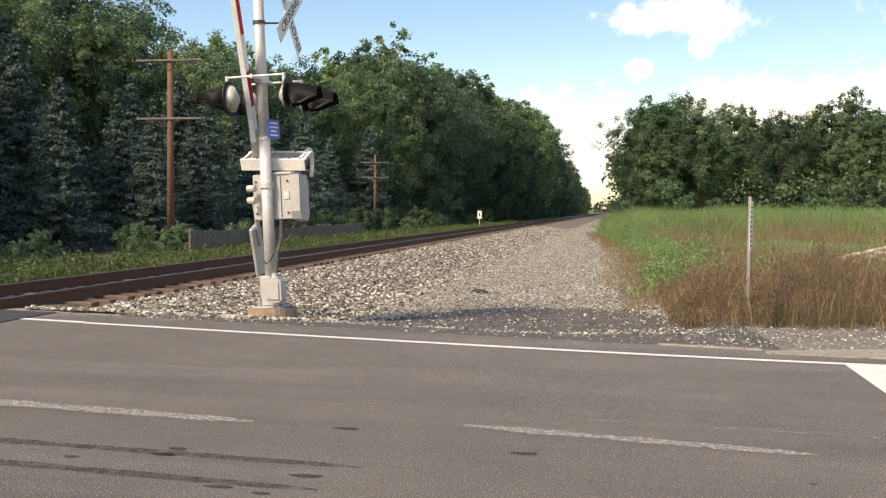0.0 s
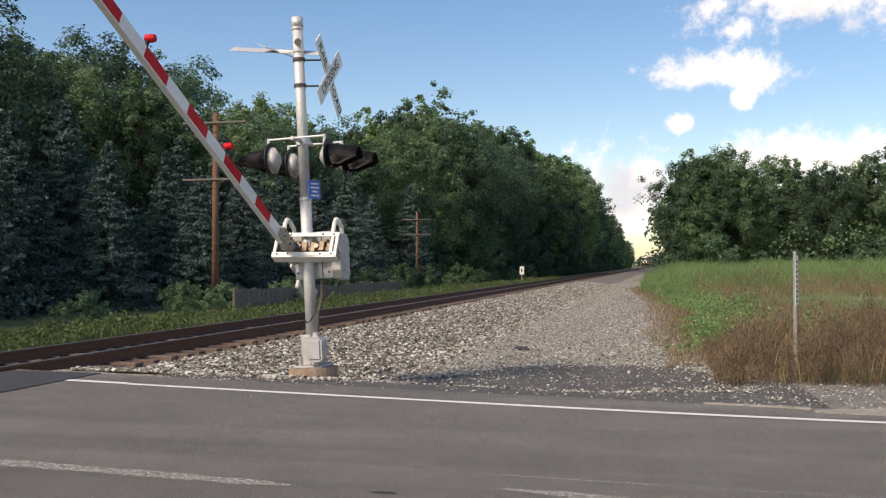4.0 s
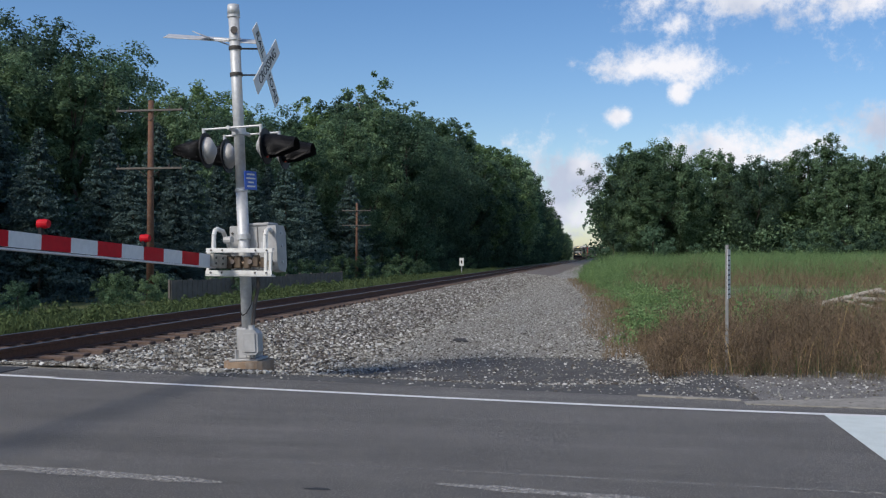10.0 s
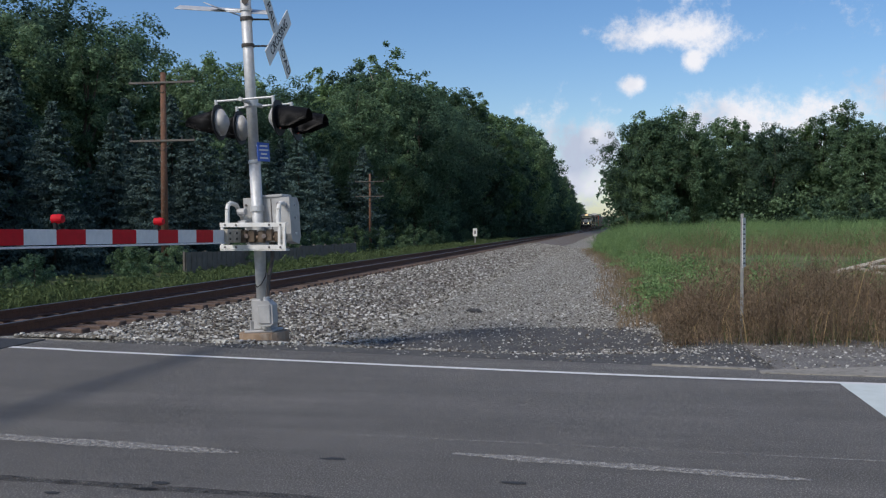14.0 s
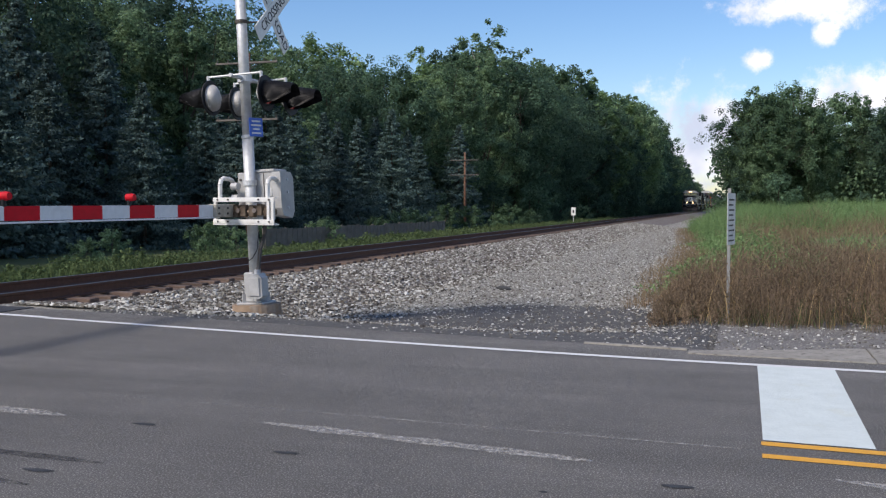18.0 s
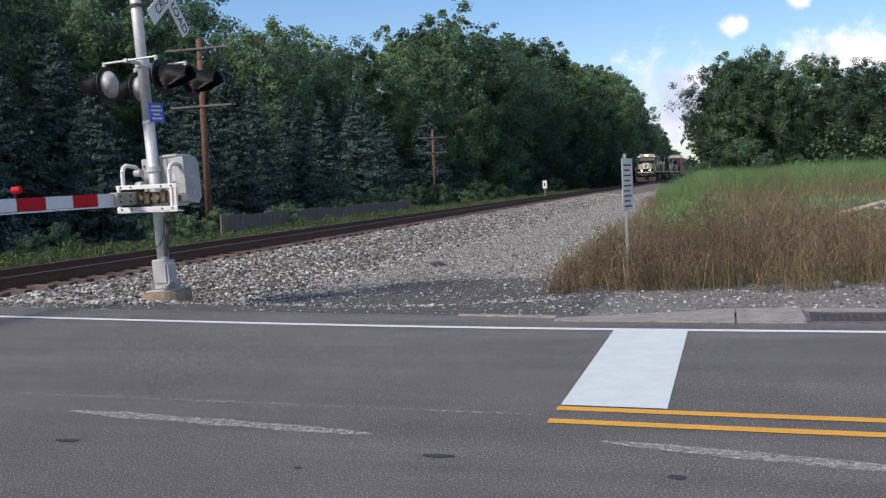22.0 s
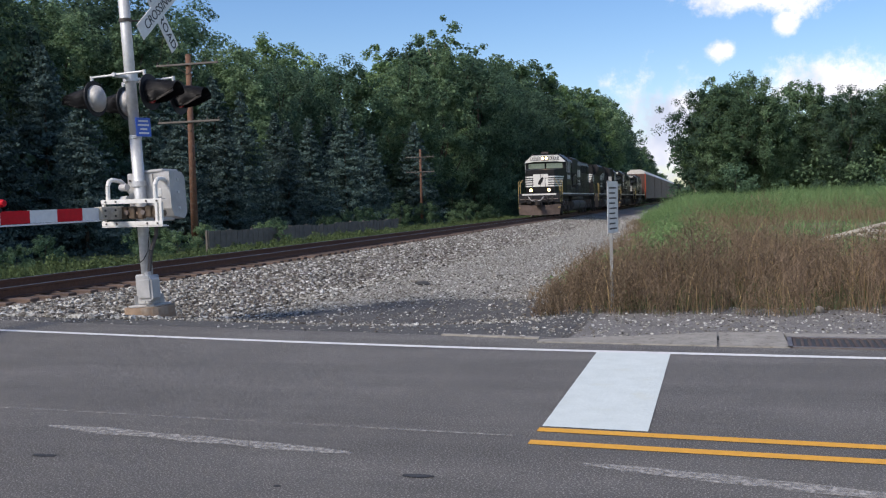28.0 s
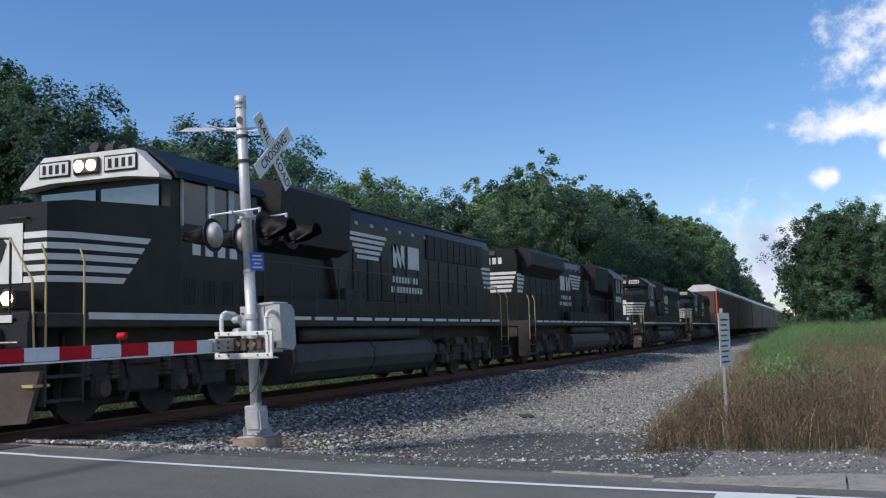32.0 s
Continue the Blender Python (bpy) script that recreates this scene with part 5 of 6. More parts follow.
def broadleaf(name, seed, H, W, boughs, per, size, leaf, low=0.16, label="", sparse=False, peak=0.45):
    """A tapered trunk, rising limbs, and leafy sprays along each of them; peak: how far up the crown is widest."""
    r = random.Random(seed)
    top = thing(name, pose(0, 0, -50), label, "tree", "trees along the railway")
    bm = BM()
    pts = [Vector((0, 0, -0.5))]
    for i in range(1, 6):
        pts.append(Vector((r.uniform(-0.03, 0.03) * H, r.uniform(-0.03, 0.03) * H, H * 0.86 * i / 5)))
    rr = H * 0.014
    for i in range(5):
        rod(bm, pts[i], pts[i + 1], rr * (1 - i * 0.17), rr * (1 - (i + 1) * 0.17), 9)
    part("trunk", bm, "bark", top)
    bulge = [(r.uniform(0, 6.28), r.uniform(0.1, 0.9), r.uniform(-0.38, 0.24)) for i in range(9)]
    cl = []
    for i in range(boughs):
        k = ((i + r.random()) / boughs) ** 0.9
        a = i * 2.399 + r.uniform(-0.7, 0.7)
        shape = (k / peak) ** 0.55 if k < peak else max(0.0, 1 - ((k - peak) / (1.04 - peak)) ** 1.9) ** 0.75
        env = 0.5 * W * max(0.10, (0.25 + 0.75 * shape if k < peak else shape))
        for ba, bk, amt in bulge:
            env *= 1 + amt * math.exp(-((k - bk) / 0.16) ** 2) * max(0.0, math.cos(a - ba))
        z = H * (low + (0.97 - low) * k)
        root = pts[min(4, max(1, int(k * 4.6)))] * 0.92
        tip = Vector((math.cos(a) * env, math.sin(a) * env, z))
        root.z = min(root.z, z - env * 0.35)
        for j in range(5):
            q = 0.42 + 0.58 * (j + r.random()) / 5
            c = root.lerp(tip, q) + Vector((r.gauss(0, 1), r.gauss(0, 1), r.gauss(0, 0.8))) * W * 0.045
            c.z -= W * 0.05 * q * q
            g = W * r.uniform(0.045, 0.085) * (1.15 - 0.4 * k)
            cl.append((c[:], (g * 1.15, g * 1.15, g)))
        if i % 5 == 0 or (sparse and i % 2 == 0):
            mid = root.lerp(tip, 0.5) + Vector((0, 0, -0.03 * H))
            limb = rod(BM(), root, mid, rr * 0.34, rr * 0.2, 6)
            rod(limb, mid, tip, rr * 0.2, rr * 0.05, 5)
            part("limb", limb, "driftwood" if sparse and i % 6 == 0 else "bark", top)
    high = max(c[2] + g[2] for c, g in cl)
    cl = [((c[0], c[1], c[2] * H / high), g) for c, g in cl]
    part("crown", leaf_mesh(cl, per, size, seed, True), leaf, top)
    return top


def conifer(name, seed, H, W, label):
    r = np.random.RandomState(seed)
    top = thing(name, pose(0, 0, -50), label, "tree", "spruces along the railway")
    part("trunk", rod(BM(), (0, 0, -0.5), (0, 0, H * 0.97), H * 0.014, 0.02, 8), "bark", top)
    cs, ns = [], []
    levels = int(H * 2.6)
    for i in range(levels):
        k = i / levels
        nb = int(9 + 18 * (1 - k))
        for j in range(nb):
            a = r.rand() * 6.283
            kk = min(0.995, max(0.0, k + (r.rand() - 0.5) / levels))
            z = H * (0.03 + 0.97 * kk)
            rad = W * 0.5 * (1 - kk) ** 0.95 + 0.12
            ln = rad * (0.62 + 0.5 * r.rand())
            m = int(16 + 34 * (ln / W * 2))
            t = r.rand(m) ** 0.7
            d = np.array([math.cos(a), math.sin(a), 0])
            side = np.array([-d[1], d[0], 0])
            p = d * (t * ln)[:, None] + side * ((r.rand(m) - 0.5) * 0.7 * (0.25 + t * 0.6))[:, None]
            p[:, 2] += z - 0.30 * ln * t + 0.20 * ln * t ** 3 - 0.22 * r.rand(m)
            cs.append(p)
            nn = np.array([0, 0, 0.8]) + 0.6 * r.normal(size=(m, 3)) + d * 0.5
            ns.append(nn / np.linalg.norm(nn, axis=1)[:, None])
    cs, ns = np.concatenate(cs), np.concatenate(ns)
    part("needles", tris(cs, ns, 0.115 * (0.6 + 0.8 * r.rand(len(cs))), r), "needle", top, "blue-green needle sprays")
    return top


def plant(ob, x, y, s=1.0, turn=0.0, used=set()):
    """Stand a tree at x, y; the first call moves the original, later ones copy it."""
    z = ground_z(x, y) - 0.1
    m = pose(x, y, z, 0, 0, turn)
    if ob.name not in used:
        used.add(ob.name)
        ob.matrix_basis = m @ Matrix.Diagonal((s, s, s, 1))
        return ob
    c = copy_thing(ob, m)
    c.scale = (s, s, s)
    return c


BROAD = [broadleaf("broadleaf_tree", 11, 16, 9.5, 66, 92, 0.115, "leaf", label="tall green broadleaf tree in full summer leaf", peak=0.5),
         broadleaf("broadleaf_tree", 12, 16, 8.0, 60, 92, 0.115, "leaf2", label="bright green broadleaf tree in full leaf", peak=0.4),
         broadleaf("broadleaf_tree", 13, 16, 10.5, 70, 92, 0.115, "leaf3", label="dark green broadleaf tree in full leaf", peak=0.55),
         broadleaf("broadleaf_tree", 14, 16, 6.8, 56, 92, 0.11, "leaf", 0.06, label="slender green broadleaf tree", peak=0.35)]
FAR = [broadleaf("broadleaf_tree", 15, 16, 10, 56, 66, 0.17, "leaf", 0.05, label="green broadleaf tree in a dense wood", peak=0.45),
       broadleaf("broadleaf_tree", 16, 16, 9, 56, 66, 0.17, "leaf3", 0.05, label="dark green broadleaf tree in a dense wood", peak=0.35),
       broadleaf("broadleaf_tree", 17, 16, 8, 52, 66, 0.165, "leaf2", 0.05, label="bright green broadleaf tree in a dense wood", peak=0.4),
       broadleaf("broadleaf_tree", 18, 16, 11, 60, 66, 0.17, "leaf3", 0.03, label="broad dark tree in a dense wood", peak=0.5)]
THIN = broadleaf("sparse_tree", 19, 16, 6.5, 34, 30, 0.14, "leaf", 0.3, label="tall thinning tree with bare pale limbs", sparse=True, peak=0.5)
SCRUB = [broadleaf("shrub", 21, 4, 4.2, 18, 46, 0.10, "leaf3", 0.03, label="green shrub beside the track", peak=0.35),
         broadleaf("shrub", 22, 4, 4.6, 18, 46, 0.10, "leaf", 0.03, label="bright green shrub beside the track", peak=0.35)]
SPRUCE = [conifer("spruce_tree", 31, 13, 9.8, "blue-green spruce with drooping boughs"), conifer("spruce_tree", 32, 13, 8.8, "dense blue spruce tree")]
tr = random.Random(77)
# height of the wood's skyline, degrees above the eye, by bearing from the road
SKY_LEFT = ((-60, 18), (-43, 14.6), (-34.7, 12.7), (-32.7, 13.0), (-30.9, 12.2), (-28.3, 11.3), (-26, 10.6), (-25, 9.6), (-24, 8.9), (-22.5, 8.7), (-20, 9.3), (-17.3, 9.1), (-15, 9.3), (-12.7, 8.2), (-9.4, 7.5), (-6, 5.8), (-4.3, 3.8), (-3.4, 2.5), (-2.8, 1.6), (-2, 1.0))
SKY_RIGHT = ((-3, 2.6), (-2, 4.0), (-1, 5.6), (0, 6.6), (1.6, 7.1), (3.3, 6.9), (4.2, 4.9), (4.9, 6.4), (5.6, 6.5), (6.6, 5.9), (8.3, 5.7), (9.8, 5.9), (11.3, 6.2), (15, 6.2), (30, 6.6))


def grown(x, y, k=1.0):
    """How tall a tree stands at x, y so that the skyline keeps its height."""
    d = math.hypot(x + 1.4, y + 0.4)
    sky = SKY_LEFT if x < -14 else SKY_RIGHT
    el = np.interp(math.degrees(math.atan2(x + 1.4, y + 0.4)), [p[0] for p in sky], [p[1] for p in sky])
    return max(4.0, (1.8 + d * math.tan(radians(el))) * k * 1.07)


def wood(kinds, x, y, k=1.0):
    return plant(tr.choice(kinds), x, y, grown(x, y, k * tr.uniform(0.84, 1.04)) / 16, tr.uniform(0, 360))


# left of the track: spruces in front, broadleaf behind, then the wood beside the line
for x, y, h in ((-30.5, 31, 11.5), (-34, 37, 12.5), (-28.5, 39, 8.5), (-35, 44, 12), (-30, 47, 9), (-28, 54, 9.8), (-31.5, 57, 11), (-26.5, 61, 8.6), (-27, 69, 9.5), (-37, 26, 13), (-30, 24, 12), (-26.5, 20, 11.5), (-33, 17, 13), (-26, 84, 10), (-28.5, 77, 9), (-33, 30, 10.5), (-31, 35.5, 9.5), (-32.5, 41.5, 10.5), (-27.5, 46, 8.0), (-31.5, 51, 9.8), (-27, 50, 7.6), (-26.5, 57.5, 8.2), (-30, 63, 9.4), (-29.5, 72, 9.2), (-26.5, 74, 8.0), (-34, 22, 12.5), (-30, 13, 12)):
    plant(SPRUCE[tr.randrange(2)], x, y, h / 13 * tr.uniform(0.95, 1.05), tr.uniform(0, 360))
for x, y, k in ((-39, 49, 1.0), (-44, 41, 1.0), (-47, 55, 1.0), (-39, 62, 0.95), (-34.5, 66, 0.85), (-35, 76, 0.95), (-43, 72, 1.0), (-46, 31, 1.0), (-43, 22, 1.0), (-49, 64, 1.0), (-36, 11, 0.95), (-42, 13, 1.0), (-28, 8, 0.9), (-32, 2, 1.0), (-40, 35, 0.95), (-37, 56, 0.95), (-41, 28, 0.95), (-51, 47, 1.0), (-54, 38, 1.0), (-53, 26, 1.0), (-33, 83, 1.0), (-40, 84, 1.0), (-44, 62, 0.97), (-41, 54, 1.0), (-49, 36, 1.0), (-47, 46, 1.02), (-40, 20, 1.0), (-39, 42, 1.0), (-38, 70, 0.95)):
    wood(BROAD if y < 70 else BROAD[:3], x, y, k)
y = 84.0
while y < 560:
    near = 29.5 - 3.0 * smooth(84, 110, y) - 3.5 * smooth(110, 220, y)
    kinds = (BROAD[0], BROAD[2], BROAD[2], BROAD[3], BROAD[1]) if y < 150 else (FAR[0], FAR[1], FAR[3], FAR[1], FAR[2])
    wood(kinds, -near - tr.uniform(0, 3), y, 0.98)
    if y < 360:
        wood(FAR, -near - tr.uniform(8, 12), y + tr.uniform(-3, 3), 1.0)
        plant(SCRUB[0], -near + tr.uniform(1.0, 3.0), y + tr.uniform(-2, 2), tr.uniform(0.8, 1.5), tr.uniform(0, 360))
    y += tr.uniform(5.5, 7.5) + y * 0.01
plant(THIN, -30.5, 113, grown(-30.5, 113, 1.14) / 16, 40)
for y in np.arange(17, 130, 3.0):
    plant(SCRUB[tr.randrange(2)], -20.5 - tr.uniform(0, 3.5), y + tr.uniform(-1, 1), tr.uniform(0.22, 0.40) if y < 60 else tr.uniform(0.3, 0.62), tr.uniform(0, 360))
# right of the track
for x, y, k in ((0.3, 133, 0.9), (1.3, 129, 0.92), (0.6, 132, 0.96), (2.5, 129, 1.0), (5.5, 133, 1.03), (9, 136, 0.98), (12.5, 141, 1.05), (16, 138, 0.92), (20, 140, 0.95), (25, 138, 0.95), (30, 136, 0.97), (35, 138, 1.0), (40, 134, 1.0), (46, 132, 1.0), (52, 128, 1.0), (58, 124, 1.0), (65, 120, 1.0), (72, 116, 1.0), (80, 112, 1.0), (88, 106, 1.0), (7.2, 131, 0.93), (14.2, 138, 1.0), (18, 136, 0.98), (22.5, 139, 0.97), (27.5, 137, 1.02), (32.5, 138, 0.95), (37.5, 136, 1.0), (43, 134, 0.97), (49, 131, 1.0),
                (1.5, 150, 0.9), (2.5, 172, 0.8), (4, 147, 1.0), (10, 150, 1.02), (20, 152, 1.0), (32, 150, 1.0), (45, 147, 1.0), (60, 140, 1.0), (75, 130, 1.0)):
    wood((BROAD[0], BROAD[1], BROAD[3], BROAD[2], BROAD[0]) if y < 141 and x < 50 else (FAR[0], FAR[1], FAR[2], FAR[0]), x, y, k)
for i in range(20):
    plant(SCRUB[0], -1 + i * 4.6 + tr.uniform(-1, 1), 124 - max(0, i - 12) * 1.5 + tr.uniform(-3, 3), tr.uniform(0.7, 1.5), tr.uniform(0, 360))


def backwood(place, count, per, size, seed):
    r = random.Random(seed)
    cl = []
    for i in range(count):
        x, y, h = place(r)
        q = r.uniform(1.2, 2.4)
        cl.append(((x, y, ground_z(x, y) + r.uniform(0.0, h)), (q * 1.2, q * 1.2, q * 0.8)))
    return leaf_mesh(cl, per, size, seed)


def behind_left(r):
    y = r.uniform(-15, 130)
    return -56 - r.uniform(0, 9) + 0.18 * max(0, y - 40), y, 9.0


def behind_right(r):
    x = r.uniform(-4, 110)
    return x, 158 - 0.35 * max(0, x - 20) + r.uniform(0, 9), 10.0


def under_left(r):
    y = r.uniform(20, 330)
    return -33 - r.uniform(0, 5) + 3.5 * smooth(80, 220, y), y, 5.0


tagged(to_ob("back_wood", backwood(behind_left, 420, 150, 0.3, 61), "leaf3"), "dense dark woodland behind the spruces", "woodland", kind="stuff")
tagged(to_ob("back_wood", backwood(behind_right, 420, 90, 0.4, 62), "leaf3"), "dense dark woodland beyond the field", "woodland", kind="stuff")
def far_line(r):
    return r.uniform(-150, 120), 900 + r.uniform(0, 40), 9.0


tagged(to_ob("far_wood", backwood(far_line, 420, 40, 0.9, 65), "leaf3"), "distant dark treeline beyond the track", "woodland", kind="stuff")
def under_right(r):
    x = r.uniform(0.5, 95)
    return x, 131 - 0.3 * max(0, x - 30) + r.uniform(0, 9), 6.0


tagged(to_ob("understory", backwood(under_right, 300, 120, 0.22, 64), "leaf"), "leafy understory along the field's far edge", "woodland", kind="stuff")
tagged(to_ob("understory", backwood(under_left, 420, 120, 0.25, 63), "leaf3"), "dark leafy understory below the trees", "woodland", kind="stuff")


# ---- grass and weeds ----
def blades(count, seed, place, h, w, spread):
    """Upright blades, each a bent strip of two faces."""
    r = np.random.RandomState(seed)
    p = np.array([place(r) for i in range(count)])
    hh = h * (0.5 + 0.8 * r.rand(count)) * p[:, 3]
    a, b = r.rand(count) * 6.283, r.rand(count) * 6.283
    d = np.stack([np.cos(a), np.sin(a), 0 * a], 1) * (w * (0.6 + 0.8 * r.rand(count)))[:, None]
    lean = np.stack([np.cos(b), np.sin(b), 0 * b], 1) * (spread * hh * r.rand(count))[:, None]
    base = p[:, :3]
    up = np.array([0, 0, 1.0]) * hh[:, None]
    v = np.stack([base - d, base + d, base + lean * 0.35 + up * 0.6 + d * 0.7, base + lean * 0.35 + up * 0.6 - d * 0.7, base + lean + up], 1).reshape(-1, 3)
    k = np.arange(count) * 5
    f = [(i, i + 1, i + 2, i + 3) for i in k.tolist()] + [(i + 3, i + 2, i + 4) for i in k.tolist()]
    return v.tolist(), [], f


def weed_place(r):
    while True:
        x = -2.2 + 16.0 * r.rand() ** 1.3
        y = fog_y(x) + 3.75 + 5.6 * r.rand() ** 1.15 + 0.9 * noise.noise((x * 0.9, 0, 4)) + 0.4 * noise.noise((x * 3.0, 0, 5))
        side = x - lot_edge(y) + 0.35 + 0.6 * noise.noise((x, y * 0.8, 3))
        clump = noise.noise((x * 1.5, y * 1.5, 9)) + 0.6 * noise.noise((x * 4.0, y * 4.0, 3))
        if side > 0 and clump > -0.6 + 0.95 * r.rand():
            edge = min(1.0, 0.38 + side * 0.4) * min(1.0, 0.5 + 0.45 * (y - fog_y(x) - 3.3))
            tall = 1.0 + 0.38 * noise.noise((x * 0.8, y * 0.5, 13)) + 0.22 * noise.noise((x * 2.6, y * 1.4, 17))
            return x, y, ground_z(x, y) - 0.03, edge * (0.82 + 0.5 * clump) * tall


def weeds(count, seed, twigs=26):
    """Branching dry weeds: a leaning stem with many fine side twigs that end in small seed heads."""
    r = np.random.RandomState(seed)
    p = np.array([weed_place(r) for i in range(count)])
    h = (0.5 + 0.6 * r.rand(count)) * np.maximum(0.3, p[:, 3]) * 0.95
    b = r.rand(count) * 6.283
    l = 0.32 * h * r.rand(count)
    root = p[:, :3]
    tip = root + np.stack([np.cos(b) * l, np.sin(b) * l, h], 1)

    def strips(s, e, w):
        c = r.rand(len(s)) * 6.283
        o = np.stack([np.cos(c) * w, np.sin(c) * w, 0 * c], 1)
        return np.stack([s - o, s + o, e + o * 0.7, e - o * 0.7], 1).reshape(-1, 3)

    rows = [strips(root, tip, np.full(count, 0.003))]
    for k in range(twigs):
        q = (0.25 + 0.75 * r.rand(count) ** 0.8)[:, None]
        s = root + (tip - root) * q
        a = r.rand(count) * 6.283
        g = h * (0.06 + 0.13 * r.rand(count))
        e = s + np.stack([np.cos(a) * g * 0.8, np.sin(a) * g * 0.8, g * (0.3 + 0.7 * r.rand(count))], 1)
        rows.append(strips(s, e, 0.0012 + 0.002 * r.rand(count)))
        if k % 2:
            m = e + np.array([0, 0, 0.012])
            rows.append(strips(e - np.array([0, 0, 0.008]), m, 0.004 + 0.006 * r.rand(count)))
    v = np.concatenate(rows)
    return v.tolist(), [], np.arange(len(v)).reshape(-1, 4).tolist()


tagged(to_ob("dry_weeds", weeds(5400, 41), "weed"), "dense brown dried weeds by the roadside", "weeds", kind="stuff")
tagged(to_ob("straw_stalks", blades(1000, 42, weed_place, 1.0, 0.0042, 0.8), "straw"), "pale straw stalks among the weeds", "weeds", kind="stuff")
tagged(to_ob("weed_undergrowth", blades(12000, 43, weed_place, 0.34, 0.0028, 1.2), "weed"), "matted brown undergrowth", "weeds", kind="stuff")


tagged(to_ob("weed_feet", blades(6000, 50, weed_place, 0.36, 0.0035, 1.0), "verge"), "green grass among the dry weeds, coloured as shaded", "grass", kind="stuff")


def meadow_place(r, dry=False):
    while True:
        y = 17 + 108 * r.rand() ** 1.5
        x = lot_edge(y) + 0.1 + (y * 0.55 + 6) * r.rand()
        side = x - lot_edge(y) + 0.7 * noise.noise((x * 0.6, y * 0.25, 6))
        if side < 0:
            continue
        tuft = noise.noise((x * 0.45, y * 0.2, 2)) + 0.5 * noise.noise((x * 1.4, y * 0.7, 5))
        if not dry and 17 < y < 60 and side > 2.2 + 1.4 * tuft and r.rand() < 0.98 - 0.25 * max(0, tuft):
            continue
        if tuft < -0.35 and r.rand() < 0.6:
            continue
        if y > fog_y(min(x, 12)) + 8.0 or x > 14:
            return x, y, ground_z(x, y) - 0.03, ((0.8 + y * 0.012) * (0.65 + 0.85 * tuft) + 2.6 * smooth(56, 72, y)) * (0.45 + 0.55 * min(1, side / 2.5))


def dry_place(r):
    while True:
        x, y, z, k = meadow_place(r, True)
        if noise.noise((x * 0.12, y * 0.06, 8)) > -0.25 and y < 66 and x > lot_edge(y) + 1.2 + 1.5 * noise.noise((x * 0.3, y * 0.2, 4)):
            return x, y, z, k


def verge_place(r):
    y = 14 + 110 * r.rand() ** 1.5
    x = -15.6 - 4.5 * r.rand()
    return x, y, ground_z(x, y) - 0.03, 0.7 + 0.5 * noise.noise((x * 0.4, y * 0.2, 1))


def forb_clumps(count, seed, place, wide, tall):
    """Low leafy weeds as many small clumps of leaves."""
    r = np.random.RandomState(seed)
    cl = []
    for i in range(count):
        x, y, z, k = place(r)
        h = tall * (0.4 + 0.9 * r.rand()) * max(0.35, min(1.8, k))
        w = wide * (0.5 + r.rand())
        for j in range(3):
            cl.append(((x + w * r.normal() * 0.6, y + w * r.normal() * 0.6, z + h * (0.25 + 0.3 * j)), (w * (1 - 0.22 * j), w * (1 - 0.22 * j), h * 0.30)))
    return cl


def low_green(r):
    while True:
        x, y, z, k = meadow_place(r)
        if noise.noise((x * 0.25, y * 0.12, 11)) > -0.1:
            return x, y, z, k


def lot_fringe(r):
    y = 15 + 60 * r.rand() ** 1.4
    x = lot_edge(y) - 0.9 + 1.5 * r.rand() ** 0.7
    return x, y, ground_z(x, y) + 0.01, 0.4 + 0.6 * r.rand()


tagged(to_ob("meadow_grass", blades(170000, 44, meadow_place, 0.42, 0.010, 1.2), "grass"), "tall green meadow grass", "grass", kind="stuff")
tagged(to_ob("meadow_forbs", leaf_mesh(forb_clumps(1500, 48, low_green, 0.36, 0.62), 54, 0.03, 48), "grass"), "leafy green weeds in tufts over the meadow", "weeds", kind="stuff")
tagged(to_ob("dry_meadow_grass", blades(80000, 45, dry_place, 0.5, 0.008, 1.2), "drygrass"), "straw-coloured meadow grass", "grass", kind="stuff")
tagged(to_ob("fringe_grass", blades(9000, 49, lot_fringe, 0.26, 0.006, 1.4), "drygrass"), "sparse dry grass creeping over the gravel edge", "grass", kind="stuff")
tagged(to_ob("verge_grass", blades(30000, 46, verge_place, 0.55, 0.012, 1.1), "verge"), "green grass and weeds along the track verge, coloured as shaded", "grass", kind="stuff")
tagged(to_ob("verge_weeds", leaf_mesh(forb_clumps(900, 47, verge_place, 0.30, 0.55), 44, 0.045, 47), "verge"), "leafy green weeds along the track verge, coloured as shaded", "weeds", kind="stuff")
# ---- poles, posts and small things ----
def utility_pole(x, y, h, label, arms):
    top = thing("utility_pole", pose(x, y, ground_z(x, y) - 0.1), label, "utility pole", "poles along the railway")
    part("pole", rod(BM(), (0, 0, -0.3), (0, 0, h), 0.0195 * h, 0.0135 * h, 14), "pole", top, smooth=True)
    for z, w in arms:
        part("cross_arm", box(BM(), -w, w, -0.2, -0.09, z - 0.005 * h, z + 0.005 * h, 0.01), "greywood", top, "weathered grey cross-arm")
        for i in (-0.95, -0.6, 0.6, 0.95):
            part("insulator", rod(BM(), (i * w, -0.145, z + 0.06), (i * w, -0.145, z + 0.2), 0.035, 0.025, 8), "tank", top)
        for s in (-1, 1):
            part("arm_brace", rod(BM(), (0, -0.14, z - 0.5), (s * 0.6, -0.14, z - 0.05), 0.015, n=6), "tank", top)


utility_pole(-24.5, 42.0, 9.75, "tall brown wooden utility pole with two cross-arms", ((9.25, 1.7), (6.45, 1.7)))
utility_pole(-24.4, 80.5, 6.9, "grey-brown wooden utility pole before the trees", ((6.2, 1.3), (4.9, 1.3)))

utility_pole(27.5, 100.0, 8.6, "slim far utility pole at the field edge", ((8.0, 0.9),))

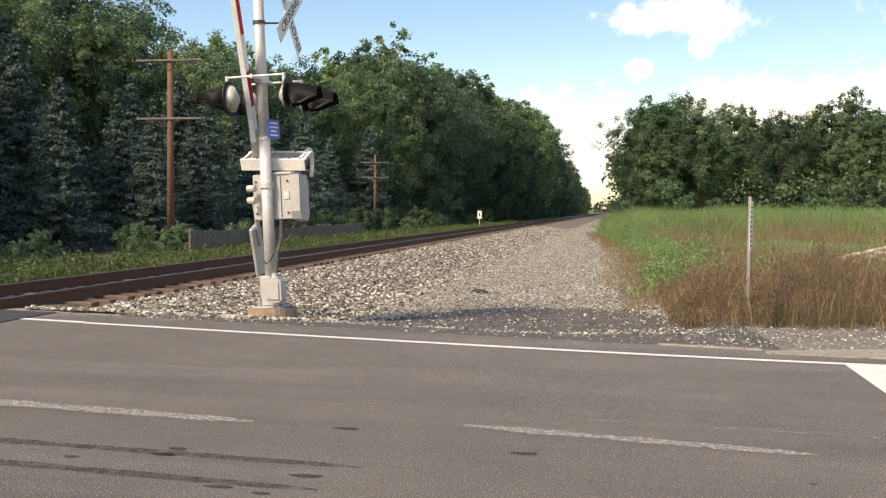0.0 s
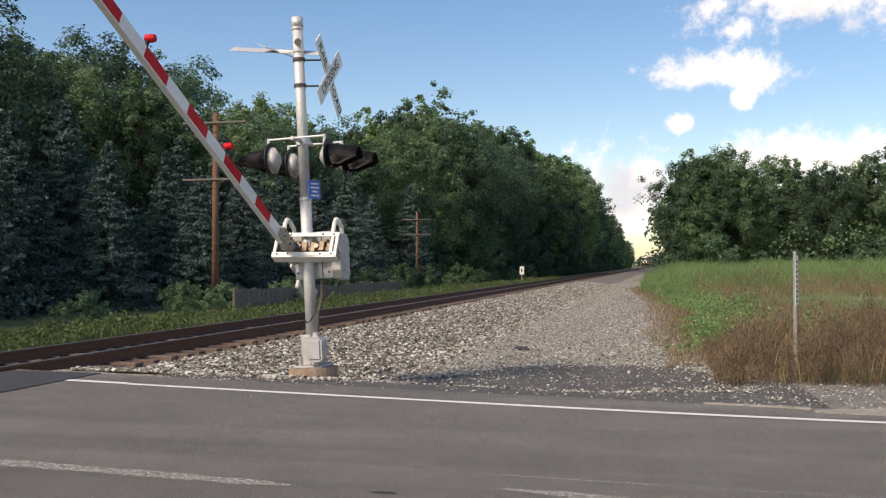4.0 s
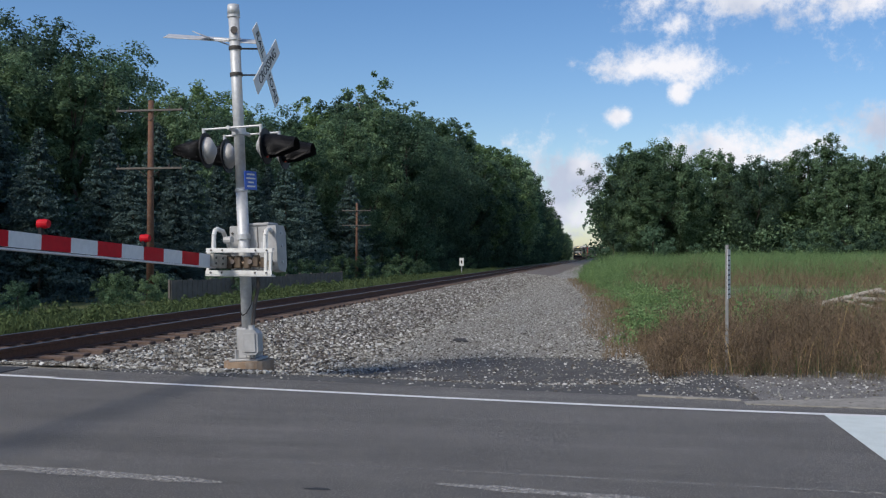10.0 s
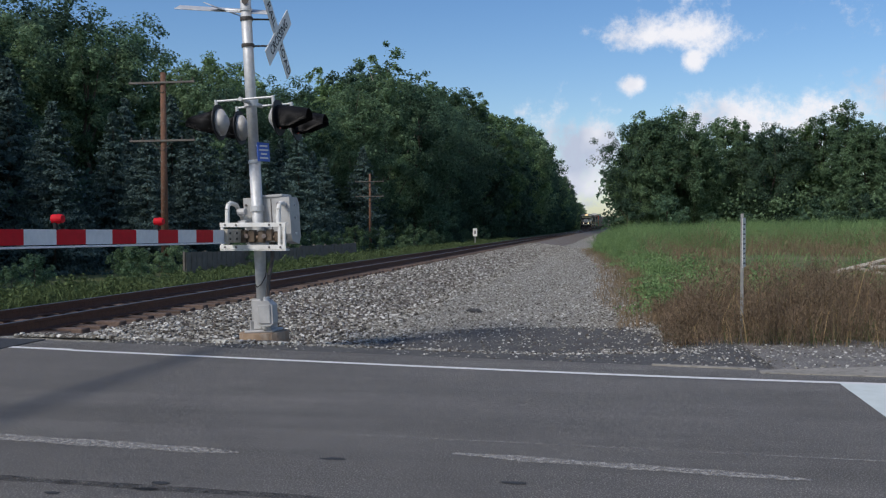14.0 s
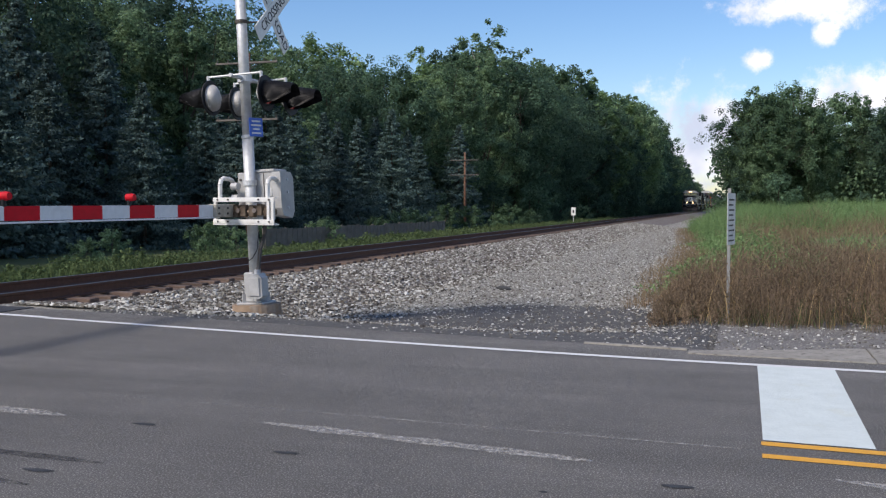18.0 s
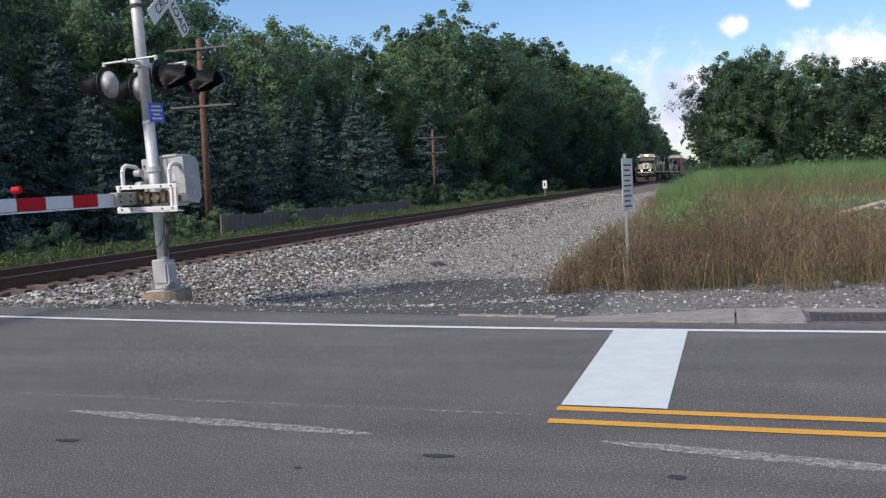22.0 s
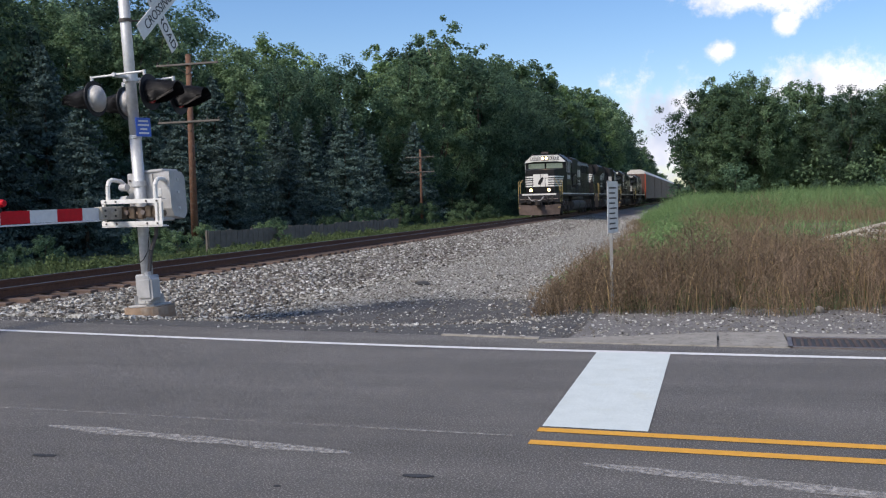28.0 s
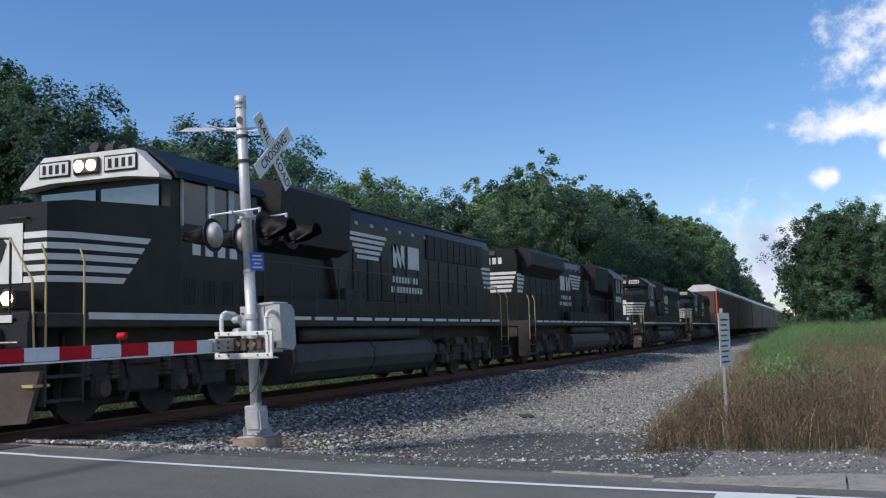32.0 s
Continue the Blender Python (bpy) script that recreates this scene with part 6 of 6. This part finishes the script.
wp = thing("whistle_post", pose(-17.2, 95, ground_z(-17.2, 95)), "small white trackside marker on a thin post", "track sign")
part("post", rod(BM(), (0, 0, -0.2), (0, 0, 1.6), 0.035), "galv", wp)
part("plate", box(BM(), -0.22, 0.22, -0.05, -0.03, 0.95, 1.75, 0.005), "white", wp, "white marker plate")
part("mark_bar", box(BM(), -0.07, 0.07, -0.056, -0.051, 1.2, 1.5), "black", wp)

sp = thing("sign_post", pose(-1.20, 12.3, -0.34, 0, 0.0, -12), "narrow upright sign on a galvanised channel post among weeds", "sign post")
bm = prism(BM(), [(-0.02, -0.015), (0.02, -0.015), (0.02, 0.0), (0.008, 0.0), (0.008, 0.015), (-0.008, 0.015), (-0.008, 0.0), (-0.02, 0.0)], "z", -0.2, 1.90)
part("post", bm, "postgrey", sp)
bm = box(BM(), 0.022, 0.027, -0.22, 0.22, 1.18, 1.84, 0.001)
part("plate", bm, "white", sp, "white upright plate with worn print")
for i in range(9):
    bm = box(BM(), 0.0275, 0.029, -0.15, 0.15 - 0.06 * (i % 2), 1.225 + 0.065 * i, 1.245 + 0.065 * i)
    part("print_bar", bm, "tank", sp)

pile = thing("driftwood", pose(4.3, 27.0, ground_z(4.3, 27) + 0.1), "pale grey dead branches lying in the grass", "dead branch")
for a, b, r0 in (((-1.5, 0, 0.1), (0.5, 0.3, 0.62), 0.12), ((-0.3, -0.1, 0.35), (1.6, 0.4, 0.3), 0.1), ((0.3, 0.2, 0.6), (1.5, -0.2, 0.1), 0.08), ((-0.6, 0.2, 0.3), (0.4, -0.4, 0.1), 0.07), ((0.2, 0, 0.55), (2.3, 0.6, 0.55), 0.06)):
    part("branch", rod(BM(), a, b, r0 * 0.75, r0 * 0.4, 8), "driftwood", pile)

fence = thing("board_fence", pose(0, 0, 0), "low weathered grey board fence behind the verge", "fence")
fx0, fy0, fx1, fy1 = -21.5, 38.0, -20.5, 62.0
for i in range(48):
    k = i / 48
    x, y = fx0 + (fx1 - fx0) * k, fy0 + (fy1 - fy0) * k
    part("board", box(BM(), x - 0.02, x + 0.02, y, y + 0.56, ground_z(x, y) - 0.1, ground_z(x, y) + 1.0 + tr.uniform(-0.04, 0.04)), "greywood", fence)
for i in range(13):
    y = fy0 + 2.0 * i
    x = fx0 + (fx1 - fx0) * i / 12
    part("fence_post", box(BM(), x - 0.12, x - 0.03, y - 0.05, y + 0.05, ground_z(x, y) - 0.3, ground_z(x, y) + 1.05), "greywood", fence)

rock = BM()
bmesh.ops.create_icosphere(rock, subdivisions=2, radius=0.05)
for v in rock.verts:
    v.co *= 1 + 0.35 * noise.noise(v.co * 12)
rk = tagged(to_ob("pale_rock", rock, "concrete"), "pale rock at the edge of the weeds", "rock")
rk.location = (1.25, fog_y(1.25) + 4.1, ground_z(1.25, fog_y(1.25) + 4.1) + 0.06)
rock = BM()
bmesh.ops.create_icosphere(rock, subdivisions=2, radius=0.13)
for v in rock.verts:
    v.co = Vector((v.co.x * 1.4, v.co.y, v.co.z * 0.4)) * (1 + 0.35 * noise.noise(v.co * 9))
rk = tagged(to_ob("dark_clod", rock, "asphalt_dark"), "dark clod lying on the gravel", "rock")
rk.location = (-5.9, 19.4, ground_z(-5.9, 19.4) + 0.05)
ARM_ANGLES = [(0, 67.9), (1, 56.5), (2, 45.0), (3, 35.0), (3.5, 30.5), (5.5, 18.2), (6, 16.0), (6.5, 13.6), (7, 11.7), (7.5, 8.7), (8, 7.1), (8.5, 5.7), (9, 3.9), (9.5, 3.4), (10, 2.8), (11, 2.4), (12, 1.6), (13, 0.8), (14, 0.5), (17, 0.0), (32, -0.6)]


def motions():
    for ob, back in TRAIN:
        walk(ob, [(t, pose(TRACK_X, FRONT_AT_END + back + SPEED * (32 - t), RAIL_Z)) for t in (0, 8, 16, 24, 32)])
    walk(gate, [(t, pose(*ARM, -a, 0, 0)) for t, a in ARM_ANGLES])


motions()
